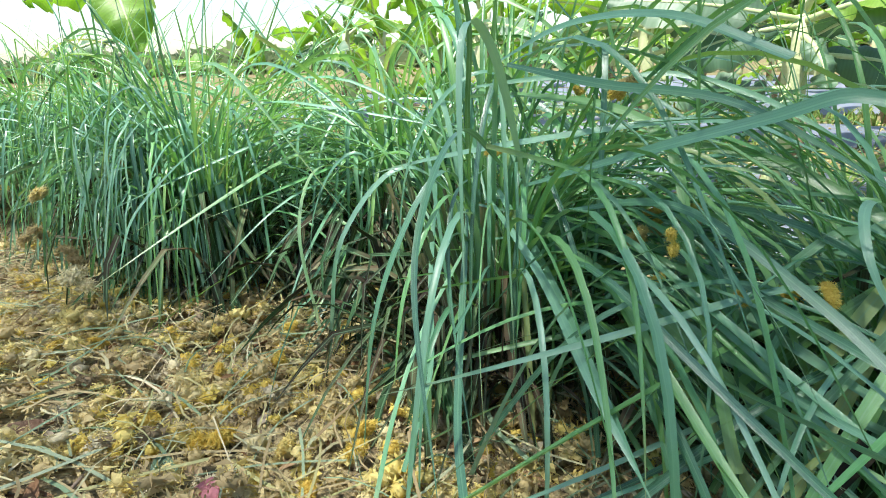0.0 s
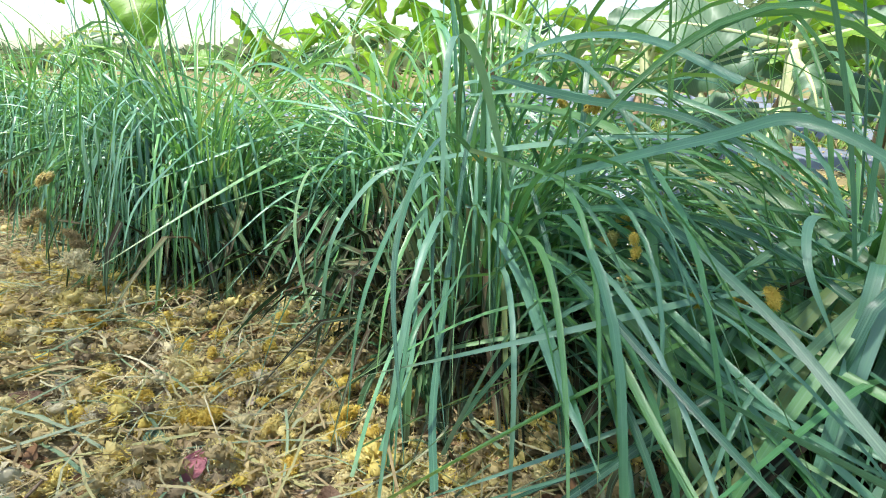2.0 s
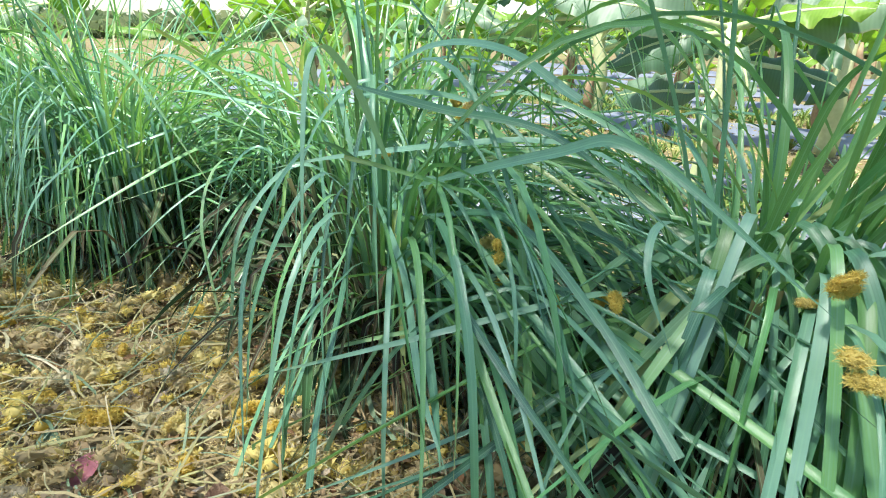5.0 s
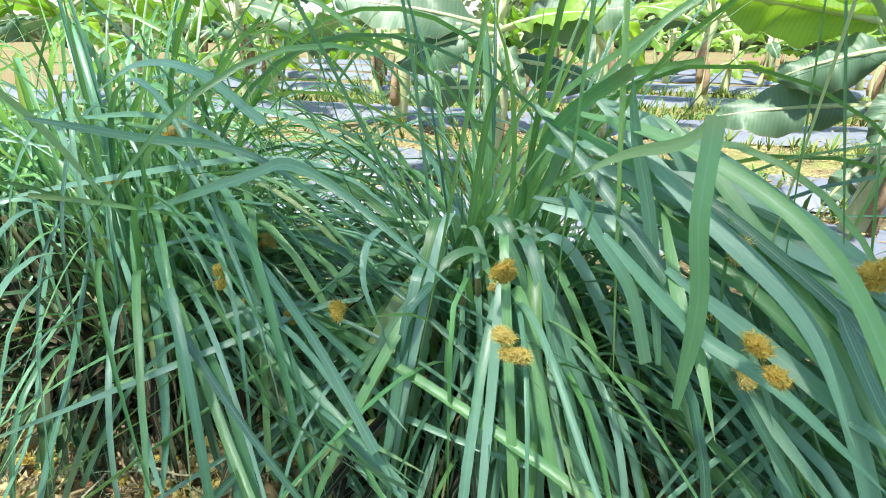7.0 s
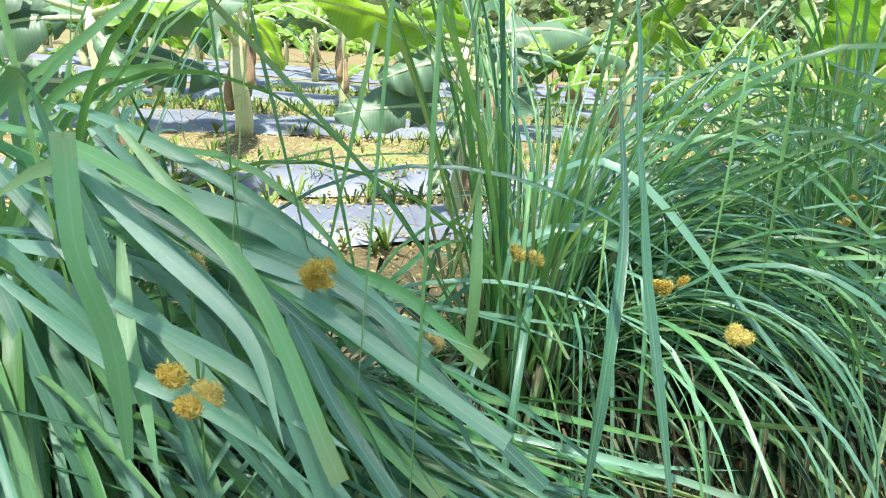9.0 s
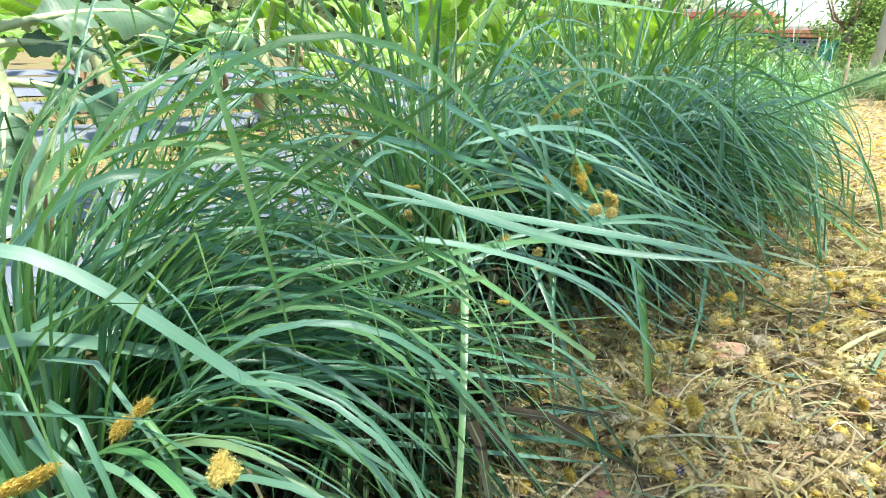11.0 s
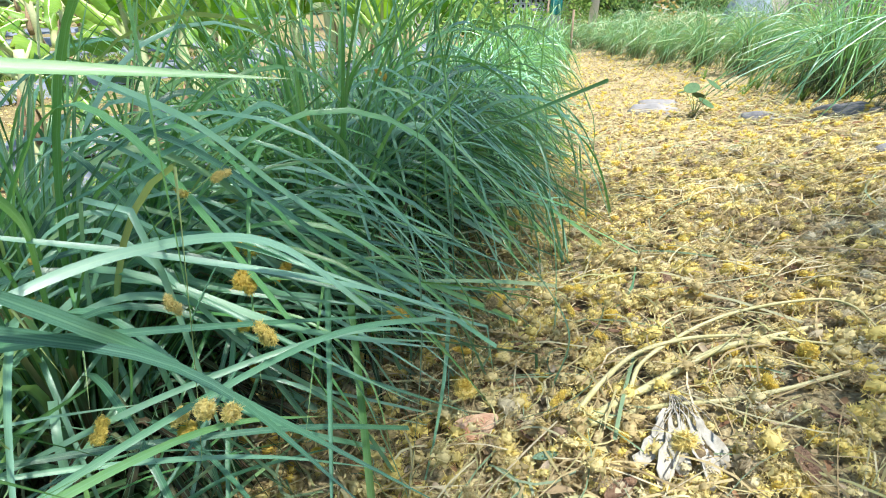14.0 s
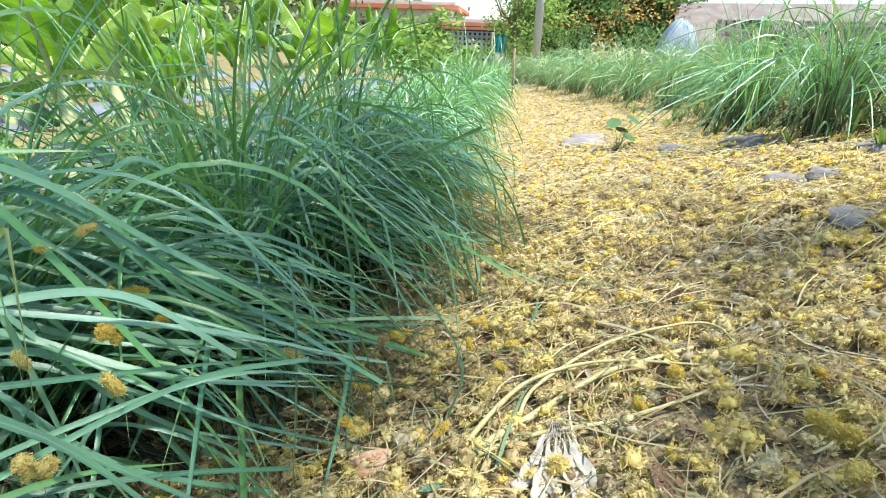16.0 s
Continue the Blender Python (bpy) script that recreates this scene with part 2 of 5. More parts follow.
def banana_material(name, dark, light, share):
    m, nt, b = material(name)
    uv = nt.nodes.new("ShaderNodeUVMap")
    sep = nt.nodes.new("ShaderNodeSeparateXYZ")
    nt.links.new(uv.outputs[0], sep.inputs[0])
    ribs = math_node(nt, 'SINE', math_node(nt, 'MULTIPLY', sep.outputs[1], 210.0))
    col = ramp(nt, texture(nt, 3.5, 5), [(0.3, dark), (0.7, light)])
    col = mixed(nt, math_node(nt, 'MULTIPLY', math_node(nt, 'ADD', ribs, 1.0), 0.04), col, tuple(min(1, c * 2) for c in light))
    tone = ramp(nt, chance(nt), [(0.0, (0.55, 0.75, 0.6)), (1.0, (1, 1, 1))])
    col = mixed(nt, 1.0, col, tone, 'MULTIPLY')
    rim = ramp(nt, math_node(nt, 'ABSOLUTE', math_node(nt, 'SUBTRACT', sep.outputs[0], 0.5)), [(0.455, (0, 0, 0)), (0.5, (0.7, 0.7, 0.7))])
    col = mixed(nt, math_node(nt, 'MULTIPLY', rim, texture(nt, 14, 3)), col, (0.30, 0.20, 0.08))
    nt.links.new(col, b.inputs["Base Color"])
    b.inputs["Roughness"].default_value = 0.5
    bump(nt, b, ribs, 0.15, 0.001)
    thin_leaf(nt, b, mixed(nt, 1.0, col, (1.25, 1.3, 0.5), 'MULTIPLY'), share)
    return m


# dark tone stands for backlit leaves, yellow-green for young and sunlit ones
BANANA = banana_material("banana_leaf", (0.065, 0.12, 0.07), (0.12, 0.21, 0.115), 0.22)
BANANA_YOUNG_LIT = banana_material("young_sunlit_banana_leaf", (0.13, 0.25, 0.03), (0.26, 0.42, 0.06), 0.45)
RIB = plain_material("leaf_rib", (0.42, 0.52, 0.22), (0.55, 0.60, 0.30), 8, 0.5)
PSEUDO = plain_material("banana_stem", (0.48, 0.54, 0.25), (0.66, 0.68, 0.40), 7, 0.6, 0.4, 0.01)
DRY_SHEATH = plain_material("dry_sheath", (0.22, 0.14, 0.08), (0.45, 0.33, 0.19), 12, 0.9, 0.5, 0.01)


def film_material():
    m, nt, b = material("silver_mulch_film")
    n1 = texture(nt, 2.5, 6)
    col = ramp(nt, n1, [(0.3, (0.13, 0.152, 0.195)), (0.6, (0.20, 0.228, 0.28))])
    n2 = texture(nt, 55, 5)
    col = mixed(nt, ramp(nt, n2, [(0.56, (0, 0, 0)), (0.66, (0.7, 0.7, 0.7))]), col, (0.24, 0.20, 0.11))
    nt.links.new(col, b.inputs["Base Color"])
    b.inputs["Roughness"].default_value = 0.5
    b.inputs["Metallic"].default_value = 0.2
    bump(nt, b, n1, 0.5, 0.03)
    return m


FILM = film_material()

# ---- ground ----
def axis(lo, hi, fine_lo, fine_hi, step):
    out = list(np.arange(fine_lo, fine_hi, step))
    v, s = fine_hi, step
    while v < hi:
        out.append(v)
        s *= 1.22
        v += s
    out.append(hi)
    v, s, low = fine_lo, step, []
    while v > lo:
        s *= 1.22
        v -= s
        low.append(max(v, lo))
    return low[::-1] + out


gx, gy = axis(-900, 900, -1.6, 2.6, 0.045), axis(-900, 900, -3.4, 5.0, 0.05)
gv, gf = [], []
for y in gy:
    for x in gx:
        gv.append((x, y, ground_z(x, y) + lump(x, y)))
w = len(gx)
gf = [(j * w + i, j * w + i + 1, (j + 1) * w + i + 1, (j + 1) * w + i) for j in range(len(gy) - 1) for i in range(w - 1)]
ground = new("ground", fast_mesh("ground", gv, gf, EARTH, soft=True))
tagged(ground, "brown earth track with yellow blossom litter beside a planted field", "ground", kind="structure")


# ---- lemongrass ----
def strip(spine, width, fold=0.22, twist=0.0, cut=False, across=Vector((0, 1, 0))):
    """A folded grass leaf along a spine: vertices, faces and uvs. Width in metres at its widest; across: the way its breadth runs."""
    n = len(spine)
    verts, uvs = [], []
    for i, p in enumerate(spine):
        u = i / (n - 1)
        ahead = (spine[min(i + 1, n - 1)] - spine[max(i - 1, 0)]).normalized()
        side = (across - ahead * across.dot(ahead)).normalized()
        up = ahead.cross(side).normalized()
        a = twist * (u - 0.3)
        side, up = side * math.cos(a) + up * math.sin(a), up * math.cos(a) - side * math.sin(a)
        prof = min(1.0, 0.42 + 2.6 * u) if u < 0.3 else 1.0
        prof *= 1.0 if cut else max(0.02, 1 - max(0.0, (u - 0.45) / 0.55) ** 1.7)
        h = width * 0.5 * prof
        verts += [p - side * h + up * h * fold * 2, p, p + side * h + up * h * fold * 2]
        uvs += [(0.0, u), (0.5, u), (1.0, u)]
    faces = []
    for i in range(n - 1):
        a = 3 * i
        faces += [(a, a + 1, a + 4, a + 3), (a + 1, a + 2, a + 5, a + 4)]
    return verts, faces, uvs


def leaf_spine(length, stem, rise, fall, bend, sway, n, kink=None):
    """A leaf's line in the plane of +x: it climbs at the angle rise for the share stem of its length, bows over within the share
    bend, and runs out at the angle fall. A kink lets the rest hang."""
    p, pts = Vector((0, 0, 0)), [Vector((0, 0, 0))]
    step = length / (n - 1)
    for i in range(1, n):
        u = (i - 0.5) / (n - 1)
        e = rise + (fall - rise) * smooth(stem, stem + bend, u) - 10 * u * u
        if kink and u > kink:
            e = -80
        e = radians(max(-87, e))
        turn = sway * u * u
        p = p + Vector((math.cos(e) * math.cos(turn), math.cos(e) * math.sin(turn), math.sin(e))) * step
        pts.append(p.copy())
    return pts


UPRIGHT, ARCHING, LODGED, INNER, HANGING = range(5)
LIB = {k: [] for k in range(5)}       # for each habit: leaf meshes with their lines
rl = random.Random(11)
for kind, count in ((UPRIGHT, 18), (ARCHING, 26), (LODGED, 34), (INNER, 14), (HANGING, 18)):
    for k in range(count):
        u = rl.uniform
        if kind == UPRIGHT:
            sp = leaf_spine(u(0.65, 1.15), u(0.2, 0.45), u(60, 88), u(-25, 60), u(0.4, 0.6), u(-0.8, 0.8), 18, u(0.6, 0.8) if rl.random() < 0.12 else None)
        elif kind == ARCHING:
            sp = leaf_spine(u(0.8, 1.15), u(0.1, 0.3), u(52, 84), u(-75, -20), u(0.4, 0.7), u(-0.7, 0.7), 22, u(0.6, 0.8) if rl.random() < 0.1 else None)
        elif kind == LODGED:
            sp = leaf_spine(u(0.8, 1.2), u(0.08, 0.24), u(40, 74), u(-36, 2), u(0.2, 0.45), u(-0.8, 0.8), 22, u(0.7, 0.85) if rl.random() < 0.08 else None)
        elif kind == INNER:
            sp = leaf_spine(u(0.4, 0.65), u(0.2, 0.4), u(62, 86), u(-40, 40), u(0.4, 0.6), u(-0.4, 0.4), 11)
        else:
            sp = leaf_spine(u(0.55, 0.85), u(0.36, 0.5), u(70, 84), u(-86, -62), u(0.10, 0.2), u(-0.3, 0.3), 15)
        wide = u(0.004, 0.009) if kind in (UPRIGHT, INNER) else u(0.007, 0.0145)
        vs, fs, us = strip(sp, wide, u(0.08, 0.3), u(-2.0, 2.0), rl.random() < 0.08)
        LIB[kind].append((mesh_of("leaf", vs, fs, LIME_GRASS if kind in (UPRIGHT, INNER) and k % 3 or k % 9 == 0 else GRASS, us), sp, (vs, fs, us)))


def clear(p, slack=0.0):
    """Keeps the walking line beside the row free of standing leaves."""
    back = smooth(-1.2, -1.6, p.y)
    open_edge = slack - 0.14 + 0.36 * smooth(0.35, 1.6, p.y) - 0.08 * back
    low_edge = slack + 0.34 * smooth(0.6, 1.8, p.y) - 0.06 * smooth(1.9, 2.6, p.y) - 0.18 * back
    if -1.95 < p.y < -1.43 and p.x > -0.50 and p.z < 0.35:
        return False
    return p.x < open_edge or (p.z < 0.30 and p.x < low_edge)


def in_gap(p):
    """The opening between two clumps through which the field is seen."""
    return p.x < -0.40 and -0.56 < p.y < -0.33 - (p.x + 0.40) * 0.315 and 0.10 < p.z < 0.62


def tuft_mesh(rng, height, stems, old, reach=1.0):
    """Stems, sheaths and dry leaves round the foot of a clump."""
    V, F, U = [], [], []
    for k in range(stems + old):
        az, r = rng.uniform(0, 2 * math.pi), rng.uniform(0.0, 0.12) * reach
        if k < stems:
            sp = leaf_spine(rng.uniform(0.2, 0.40) * height, 0.9, rng.uniform(74, 89), 70, 0.1, 0, 4)
            vs, fs, us = strip(sp, rng.uniform(0.007, 0.014), 0.5, 0, True)
        else:
            sp = leaf_spine(rng.uniform(0.3, 0.75) * height, rng.uniform(0.1, 0.4), rng.uniform(50, 80), rng.uniform(-80, -30), rng.uniform(0.2, 0.4), rng.uniform(-0.9, 0.9), 9)
            vs, fs, us = strip(sp, rng.uniform(0.003, 0.009), 0.3, rng.uniform(-2, 2))
        m = pose(math.cos(az) * r, math.sin(az) * r, 0, 0, 0, math.degrees(az) + rng.uniform(-50, 50))
        base = len(V)
        V += [m @ v for v in vs]
        F += [tuple(i + base for i in f) for f in fs]
        U += us
    return V, F, U


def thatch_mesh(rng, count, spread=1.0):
    """The mat of dead leaves inside a clump, coloured dark to stand for the shade in its gaps."""
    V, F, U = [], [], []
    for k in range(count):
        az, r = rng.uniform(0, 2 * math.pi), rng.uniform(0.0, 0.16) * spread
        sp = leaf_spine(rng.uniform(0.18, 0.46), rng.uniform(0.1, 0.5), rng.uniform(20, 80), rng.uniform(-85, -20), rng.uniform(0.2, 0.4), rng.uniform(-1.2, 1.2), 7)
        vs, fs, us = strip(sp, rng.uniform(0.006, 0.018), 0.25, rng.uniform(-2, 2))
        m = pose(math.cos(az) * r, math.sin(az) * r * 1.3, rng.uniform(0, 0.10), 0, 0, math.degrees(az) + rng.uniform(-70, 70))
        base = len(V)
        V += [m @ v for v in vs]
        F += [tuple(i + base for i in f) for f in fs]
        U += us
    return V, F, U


def draw_leaf(rng, mix, lodge, height, thin=1.0):
    """Picks a leaf, and its place on the clump."""
    kind = rng.choices(range(5), mix)[0]
    me, sp, raw = rng.choice(LIB[kind])
    if kind in (LODGED, ARCHING) and rng.random() < 0.72:
        az = radians(rng.gauss(lodge, 44))
    elif kind == HANGING:
        az = radians(rng.gauss(lodge - 30, 55))
    else:
        az = rng.uniform(-math.pi, math.pi)
    r, s = rng.uniform(0.0, 0.10), rng.uniform(0.8, 1.12) * height
    m = pose(math.cos(az) * r, math.sin(az) * r, rng.uniform(0, 0.07), rng.uniform(-5, 5), rng.uniform(-7, 7), math.degrees(az))
    return me, sp, raw, m @ Matrix.Diagonal((s, s * thin * rng.choice((-1, 1)), s * rng.uniform(0.85, 1.1), 1))


PALES = {}


def pale_copy(me):
    """The same leaf in the grass colour that is paled for the sunlit bank."""
    if me.name not in PALES:
        PALES[me.name] = me.copy()
        PALES[me.name].materials[0] = SUNLIT_GRASS
    return PALES[me.name]


def clump(x, y, leaves, inner, seed, label, lodge=45, height=1.0, mix=(16, 24, 34, 10, 16), stems=40, old=90, group="lemongrass row", guard=True, pale=False, thin=1.0, thatch=0):
    """A lemongrass clump: stems and dry leaves round the foot, separate outer leaves, and the thicket within."""
    rng = random.Random(seed)
    root = empty("lemongrass_clump", pose(x, y, ground_z(x, y) - 0.01))
    tagged(root, label, "grass clump", group)
    ob = new("dry_foot", mesh_of("dry_foot", *(lambda t: (t[0], t[1], STALK_GRASS, t[2]))(tuft_mesh(rng, height, stems, old))))
    ob.parent = root
    tagged(ob, "straw-coloured sheaths and hanging dry leaves", kind="stuff")
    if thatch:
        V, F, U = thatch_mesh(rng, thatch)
        ob = new("thatch", mesh_of("thatch", V, F, SHADE_THATCH, U))
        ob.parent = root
        tagged(ob, "mat of dead leaves inside the clump, coloured dark as shade", kind="stuff")
    V, F, U, W, made, tries = [], [], [], [], 0, 0
    while made < leaves + inner and tries < (leaves + inner) * 8:
        tries += 1
        me, sp, raw, m = draw_leaf(rng, mix, lodge, height, thin)
        slack = rng.choice((-0.28, -0.18, -0.08, 0.0, 0.1)) if y > 1.8 else rng.choice((-0.15, -0.06, 0.0, 0.04, 0.08)) if y > 0.5 else 0.0
        if guard and not all(clear(root.matrix_world @ m @ q, slack) for q in sp):
            continue
        if guard and any(in_gap(root.matrix_world @ m @ q) for q in sp):
            continue
        made += 1
        if made <= leaves:
            ob = new("leaf", pale_copy(me) if pale else me)
            ob.parent = root
            ob.matrix_basis = m
        else:
            base = len(V)
            V += [m @ v for v in raw[0]]
            F += [tuple(i + base for i in f) for f in raw[1]]
            U += raw[2]
            W += [int(me.materials[0] == LIME_GRASS)] * len(raw[1])
    if V:
        ob = new("thicket", mesh_of("thicket", V, F, SUNLIT_GRASS if pale else GRASS, U))
        ob.data.materials.append(SUNLIT_GRASS if pale else LIME_GRASS)
        ob.data.polygons.foreach_set("material_index", W)
        ob.parent = root
        tagged(ob, "dense inner green leaves", kind="stuff")
    return root


FLAT, OPEN, FINE, FLOWING, TALL = (6, 22, 62, 6, 4), (10, 34, 42, 10, 4), (16, 42, 16, 8, 18), (4, 16, 74, 4, 2), (12, 24, 57, 5, 2)
FOUNTAIN = (32, 36, 18, 10, 4)
ROW = [(-0.60, -3.45, 30, 0.90, FINE), (-0.56, -2.80, 10, 0.92, FINE), (-0.48, -2.20, 10, 0.95, FINE), (-0.50, -1.38, 72, 1.0, OPEN), (-0.50, -0.78, 58, 0.95, FLAT),
       (-0.52, -0.10, 62, 0.98, FOUNTAIN), (-0.58, 0.76, 38, 1.15, (26, 30, 38, 4, 2)), (-0.38, 1.38, 38, 1.22, (22, 26, 46, 4, 2)), (-0.34, 2.0, 36, 1.2, TALL), (-0.32, 2.7, 34, 1.08, FLOWING)]
roots = []
for k, (x, y, lodge, height, mix) in enumerate(ROW):
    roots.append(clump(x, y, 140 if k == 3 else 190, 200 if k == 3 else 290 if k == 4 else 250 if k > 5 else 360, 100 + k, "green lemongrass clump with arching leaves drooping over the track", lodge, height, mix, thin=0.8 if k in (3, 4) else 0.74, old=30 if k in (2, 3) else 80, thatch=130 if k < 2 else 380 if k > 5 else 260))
# an old clump set back in the row, its hollow foot shaded by dark-coloured dead leaves
clump(-0.74, -1.80, 70, 240, 140, "old lemongrass clump, its shaded hollow foot filled with darkened dead leaves", 60, 0.9, (16, 50, 18, 10, 6), 30, 20, thin=0.8, thatch=480)


def broad_leaf(k, width, *points, mat=None):
    """A long outer leaf of clump k through four places."""
    p = [Vector(q) - roots[k].matrix_world.translation for q in points]
    p = [p[0] * 2 - p[1], *p, p[3] * 2 - p[2]]
    spine = []
    for i in range(1, 4):
        for j in range(7 if i < 3 else 8):
            t = j / 7
            a, b, c, d = p[i - 1:i + 3]
            spine.append(0.5 * (b * 2 + (c - a) * t + (a * 2 - b * 5 + c * 4 - d) * t * t + (b * 3 - a - c * 3 + d) * t ** 3))
    rng = random.Random(str(points))
    face = (p[4] - p[1]).cross(Vector((-0.8, 0, -0.5))).normalized()
    vs, fs, us = strip(spine, width, rng.uniform(0.05, 0.2), rng.uniform(-0.5, 0.5), rng.random() < 0.3, face)
    us = [(u, 0.15 + v * 0.8) for u, v in us]
    ob = new("leaf", mesh_of("leaf", vs, fs, mat or GRASS, us))
    ob.parent = roots[k]


broad_leaf(3, 0.0083, (-0.32, -1.26, 0.41), (-0.19, -1.24, 0.47), (-0.06, -1.20, 0.39), (0.03, -1.12, 0.25))
broad_leaf(3, 0.0097, (-0.36, -1.25, 0.38), (-0.24, -1.23, 0.54), (-0.18, -1.23, 0.55), (-0.10, -1.18, 0.33))
broad_leaf(3, 0.0120, (-0.36, -1.25, 0.38), (-0.25, -1.00, 0.48), (-0.22, -0.91, 0.50), (-0.19, -0.76, 0.41))
broad_leaf(3, 0.0105, (-0.46, -1.34, 0.30), (-0.35, -1.10, 0.27), (-0.23, -0.94, 0.26), (-0.13, -0.79, 0.27))
broad_leaf(3, 0.0090, (-0.34, -1.19, 0.36), (-0.31, -1.06, 0.39), (-0.22, -0.93, 0.35), (-0.14, -0.83, 0.29))
broad_leaf(4, 0.0090, (-0.47, -0.84, 0.35), (-0.37, -0.90, 0.40), (-0.30, -0.90, 0.37), (-0.27, -0.86, 0.30))
broad_leaf(3, 0.0090, (-0.23, -1.21, 0.53), (-0.27, -1.13, 0.51), (-0.30, -1.01, 0.49), (-0.27, -0.86, 0.41))
broad_leaf(3, 0.0075, (-0.49, -1.20, 0.50), (-0.49, -1.11, 0.51), (-0.47, -0.98, 0.47), (-0.42, -0.84, 0.38))
broad_leaf(4, 0.0115, (-0.15, -0.61, 0.37), (-0.15, -0.61, 0.45), (-0.15, -0.62, 0.51), (-0.16, -0.62, 0.57))
broad_leaf(4, 0.0090, (-0.16, -0.62, 0.57), (-0.18, -0.63, 0.55), (-0.23, -0.66, 0.53), (-0.26, -0.70, 0.50))
broad_leaf(4, 0.0107, (-0.22, -0.61, 0.36), (-0.25, -0.63, 0.47), (-0.26, -0.65, 0.54), (-0.26, -0.66, 0.59))
broad_leaf(4, 0.0115, (-0.46, -0.77, 0.35), (-0.40, -0.74, 0.46), (-0.31, -0.71, 0.54), (-0.25, -0.66, 0.59))
broad_leaf(4, 0.0107, (-0.46, -0.77, 0.35), (-0.41, -0.72, 0.45), (-0.33, -0.69, 0.55), (-0.26, -0.66, 0.59))
broad_leaf(4, 0.0107, (-0.25, -0.70, 0.50), (-0.24, -0.67, 0.46), (-0.23, -0.64, 0.42), (-0.22, -0.62, 0.36))
broad_leaf(4, 0.0131, (-0.31, -0.68, 0.52), (-0.27, -0.60, 0.49), (-0.22, -0.51, 0.45), (-0.10, -0.37, 0.37))
broad_leaf(4, 0.0115, (-0.32, -0.64, 0.54), (-0.29, -0.58, 0.50), (-0.25, -0.48, 0.45), (-0.10, -0.33, 0.32))
broad_leaf(4, 0.0131, (-0.32, -0.68, 0.56), (-0.23, -0.60, 0.49), (-0.17, -0.54, 0.44), (-0.11, -0.52, 0.39))
broad_leaf(4, 0.0131, (-0.21, -0.62, 0.45), (-0.18, -0.55, 0.41), (-0.14, -0.51, 0.39), (-0.11, -0.48, 0.38))
broad_leaf(4, 0.0123, (-0.32, -0.64, 0.51), (-0.26, -0.54, 0.47), (-0.18, -0.47, 0.39), (-0.14, -0.41, 0.35))
broad_leaf(4, 0.0107, (-0.19, -0.51, 0.44), (-0.18, -0.50, 0.42), (-0.15, -0.48, 0.38), (-0.10, -0.45, 0.34))
broad_leaf(4, 0.0107, (-0.19, -0.67, 0.48), (-0.16, -0.61, 0.43), (-0.13, -0.56, 0.41), (-0.09, -0.50, 0.37))
broad_leaf(4, 0.0107, (-0.26, -0.62, 0.48), (-0.19, -0.61, 0.43), (-0.16, -0.60, 0.41), (-0.12, -0.59, 0.37))
broad_leaf(5, .012, (-0.09, -0.30, 0.31), (-0.13, -0.27, 0.40), (-0.20, -0.22, 0.49), (-0.25, -0.22, 0.63))
broad_leaf(5, .013, (-0.26, -0.33, 0.33), (-0.26, -0.33, 0.41), (-0.27, -0.33, 0.47), (-0.28, -0.33, 0.53))
broad_leaf(5, .010, (-0.05, -0.26, 0.34), (-0.10, -0.26, 0.44), (-0.13, -0.26, 0.50), (-0.15, -0.26, 0.56))
broad_leaf(5, .009, (-0.22, -0.14, 0.39), (-0.27, -0.16, 0.55), (-0.29, -0.17, 0.65), (-0.31, -0.18, 0.72))
broad_leaf(5, .013, (-0.42, 0.28, 0.66), (-0.32, 0.38, 0.61), (-0.18, 0.57, 0.46), (0.01, 0.59, 0.29))
broad_leaf(5, .012, (-0.37, 0.27, 0.57), (-0.33, 0.41, 0.53), (-0.28, 0.58, 0.47), (-0.02, 1.02, 0.28))
broad_leaf(5, .010, (-0.24, 0.17, 0.53), (-0.11, 0.29, 0.50), (0.05, 0.37, 0.48), (0.13, 0.37, 0.47))
broad_leaf(5, .011, (-0.21, 0.16, 0.55), (-0.13, 0.21, 0.52), (-0.03, 0.28, 0.49), (0.10, 0.34, 0.49))
broad_leaf(6, .012, (-0.47, 0.73, 0.52), (-0.31, 0.87, 0.61), (-0.24, 0.96, 0.61), (-0.01, 1.03, 0.30))
broad_leaf(5, .012, (-0.29, 0.34, 0.75), (-0.24, 0.42, 0.74), (-0.16, 0.52, 0.73), (-0.06, 0.61, 0.72))
broad_leaf(5, .014, (-0.25, 0.25, 0.71), (-0.23, 0.30, 0.73), (-0.20, 0.37, 0.76), (-0.15, 0.46, 0.81))
broad_leaf(6, .011, (-0.31, 0.66, 0.71), (-0.26, 0.76, 0.64), (-0.22, 0.87, 0.53), (-0.12, 0.98, 0.40))
broad_leaf(7, .012, (0.01, 1.34, 0.38), (0.12, 1.26, 0.28), (0.21, 1.16, 0.19), (0.19, 1.09, 0.10))
broad_leaf(7, .011, (-0.21, 1.68, 0.40), (0.07, 1.68, 0.26), (0.24, 1.63, 0.24), (0.38, 1.55, 0.21))
broad_leaf(7, .010, (0.38, 1.53, 0.18), (0.37, 1.48, 0.14), (0.33, 1.43, 0.11), (0.25, 1.38, 0.09))
broad_leaf(8, .010, (-0.10, 2.14, 0.53), (0.14, 2.04, 0.39), (0.29, 1.95, 0.29), (0.36, 1.86, 0.19))
broad_leaf(6, .010, (-0.42, 0.72, 0.43), (-0.42, 0.76, 0.48), (-0.40, 0.84, 0.55), (-0.38, 0.91, 0.58))
broad_leaf(5, .014, (-0.24, 0.46, 0.60), (-0.22, 0.52, 0.53), (-0.19, 0.58, 0.45), (0.07, 0.66, 0.24))
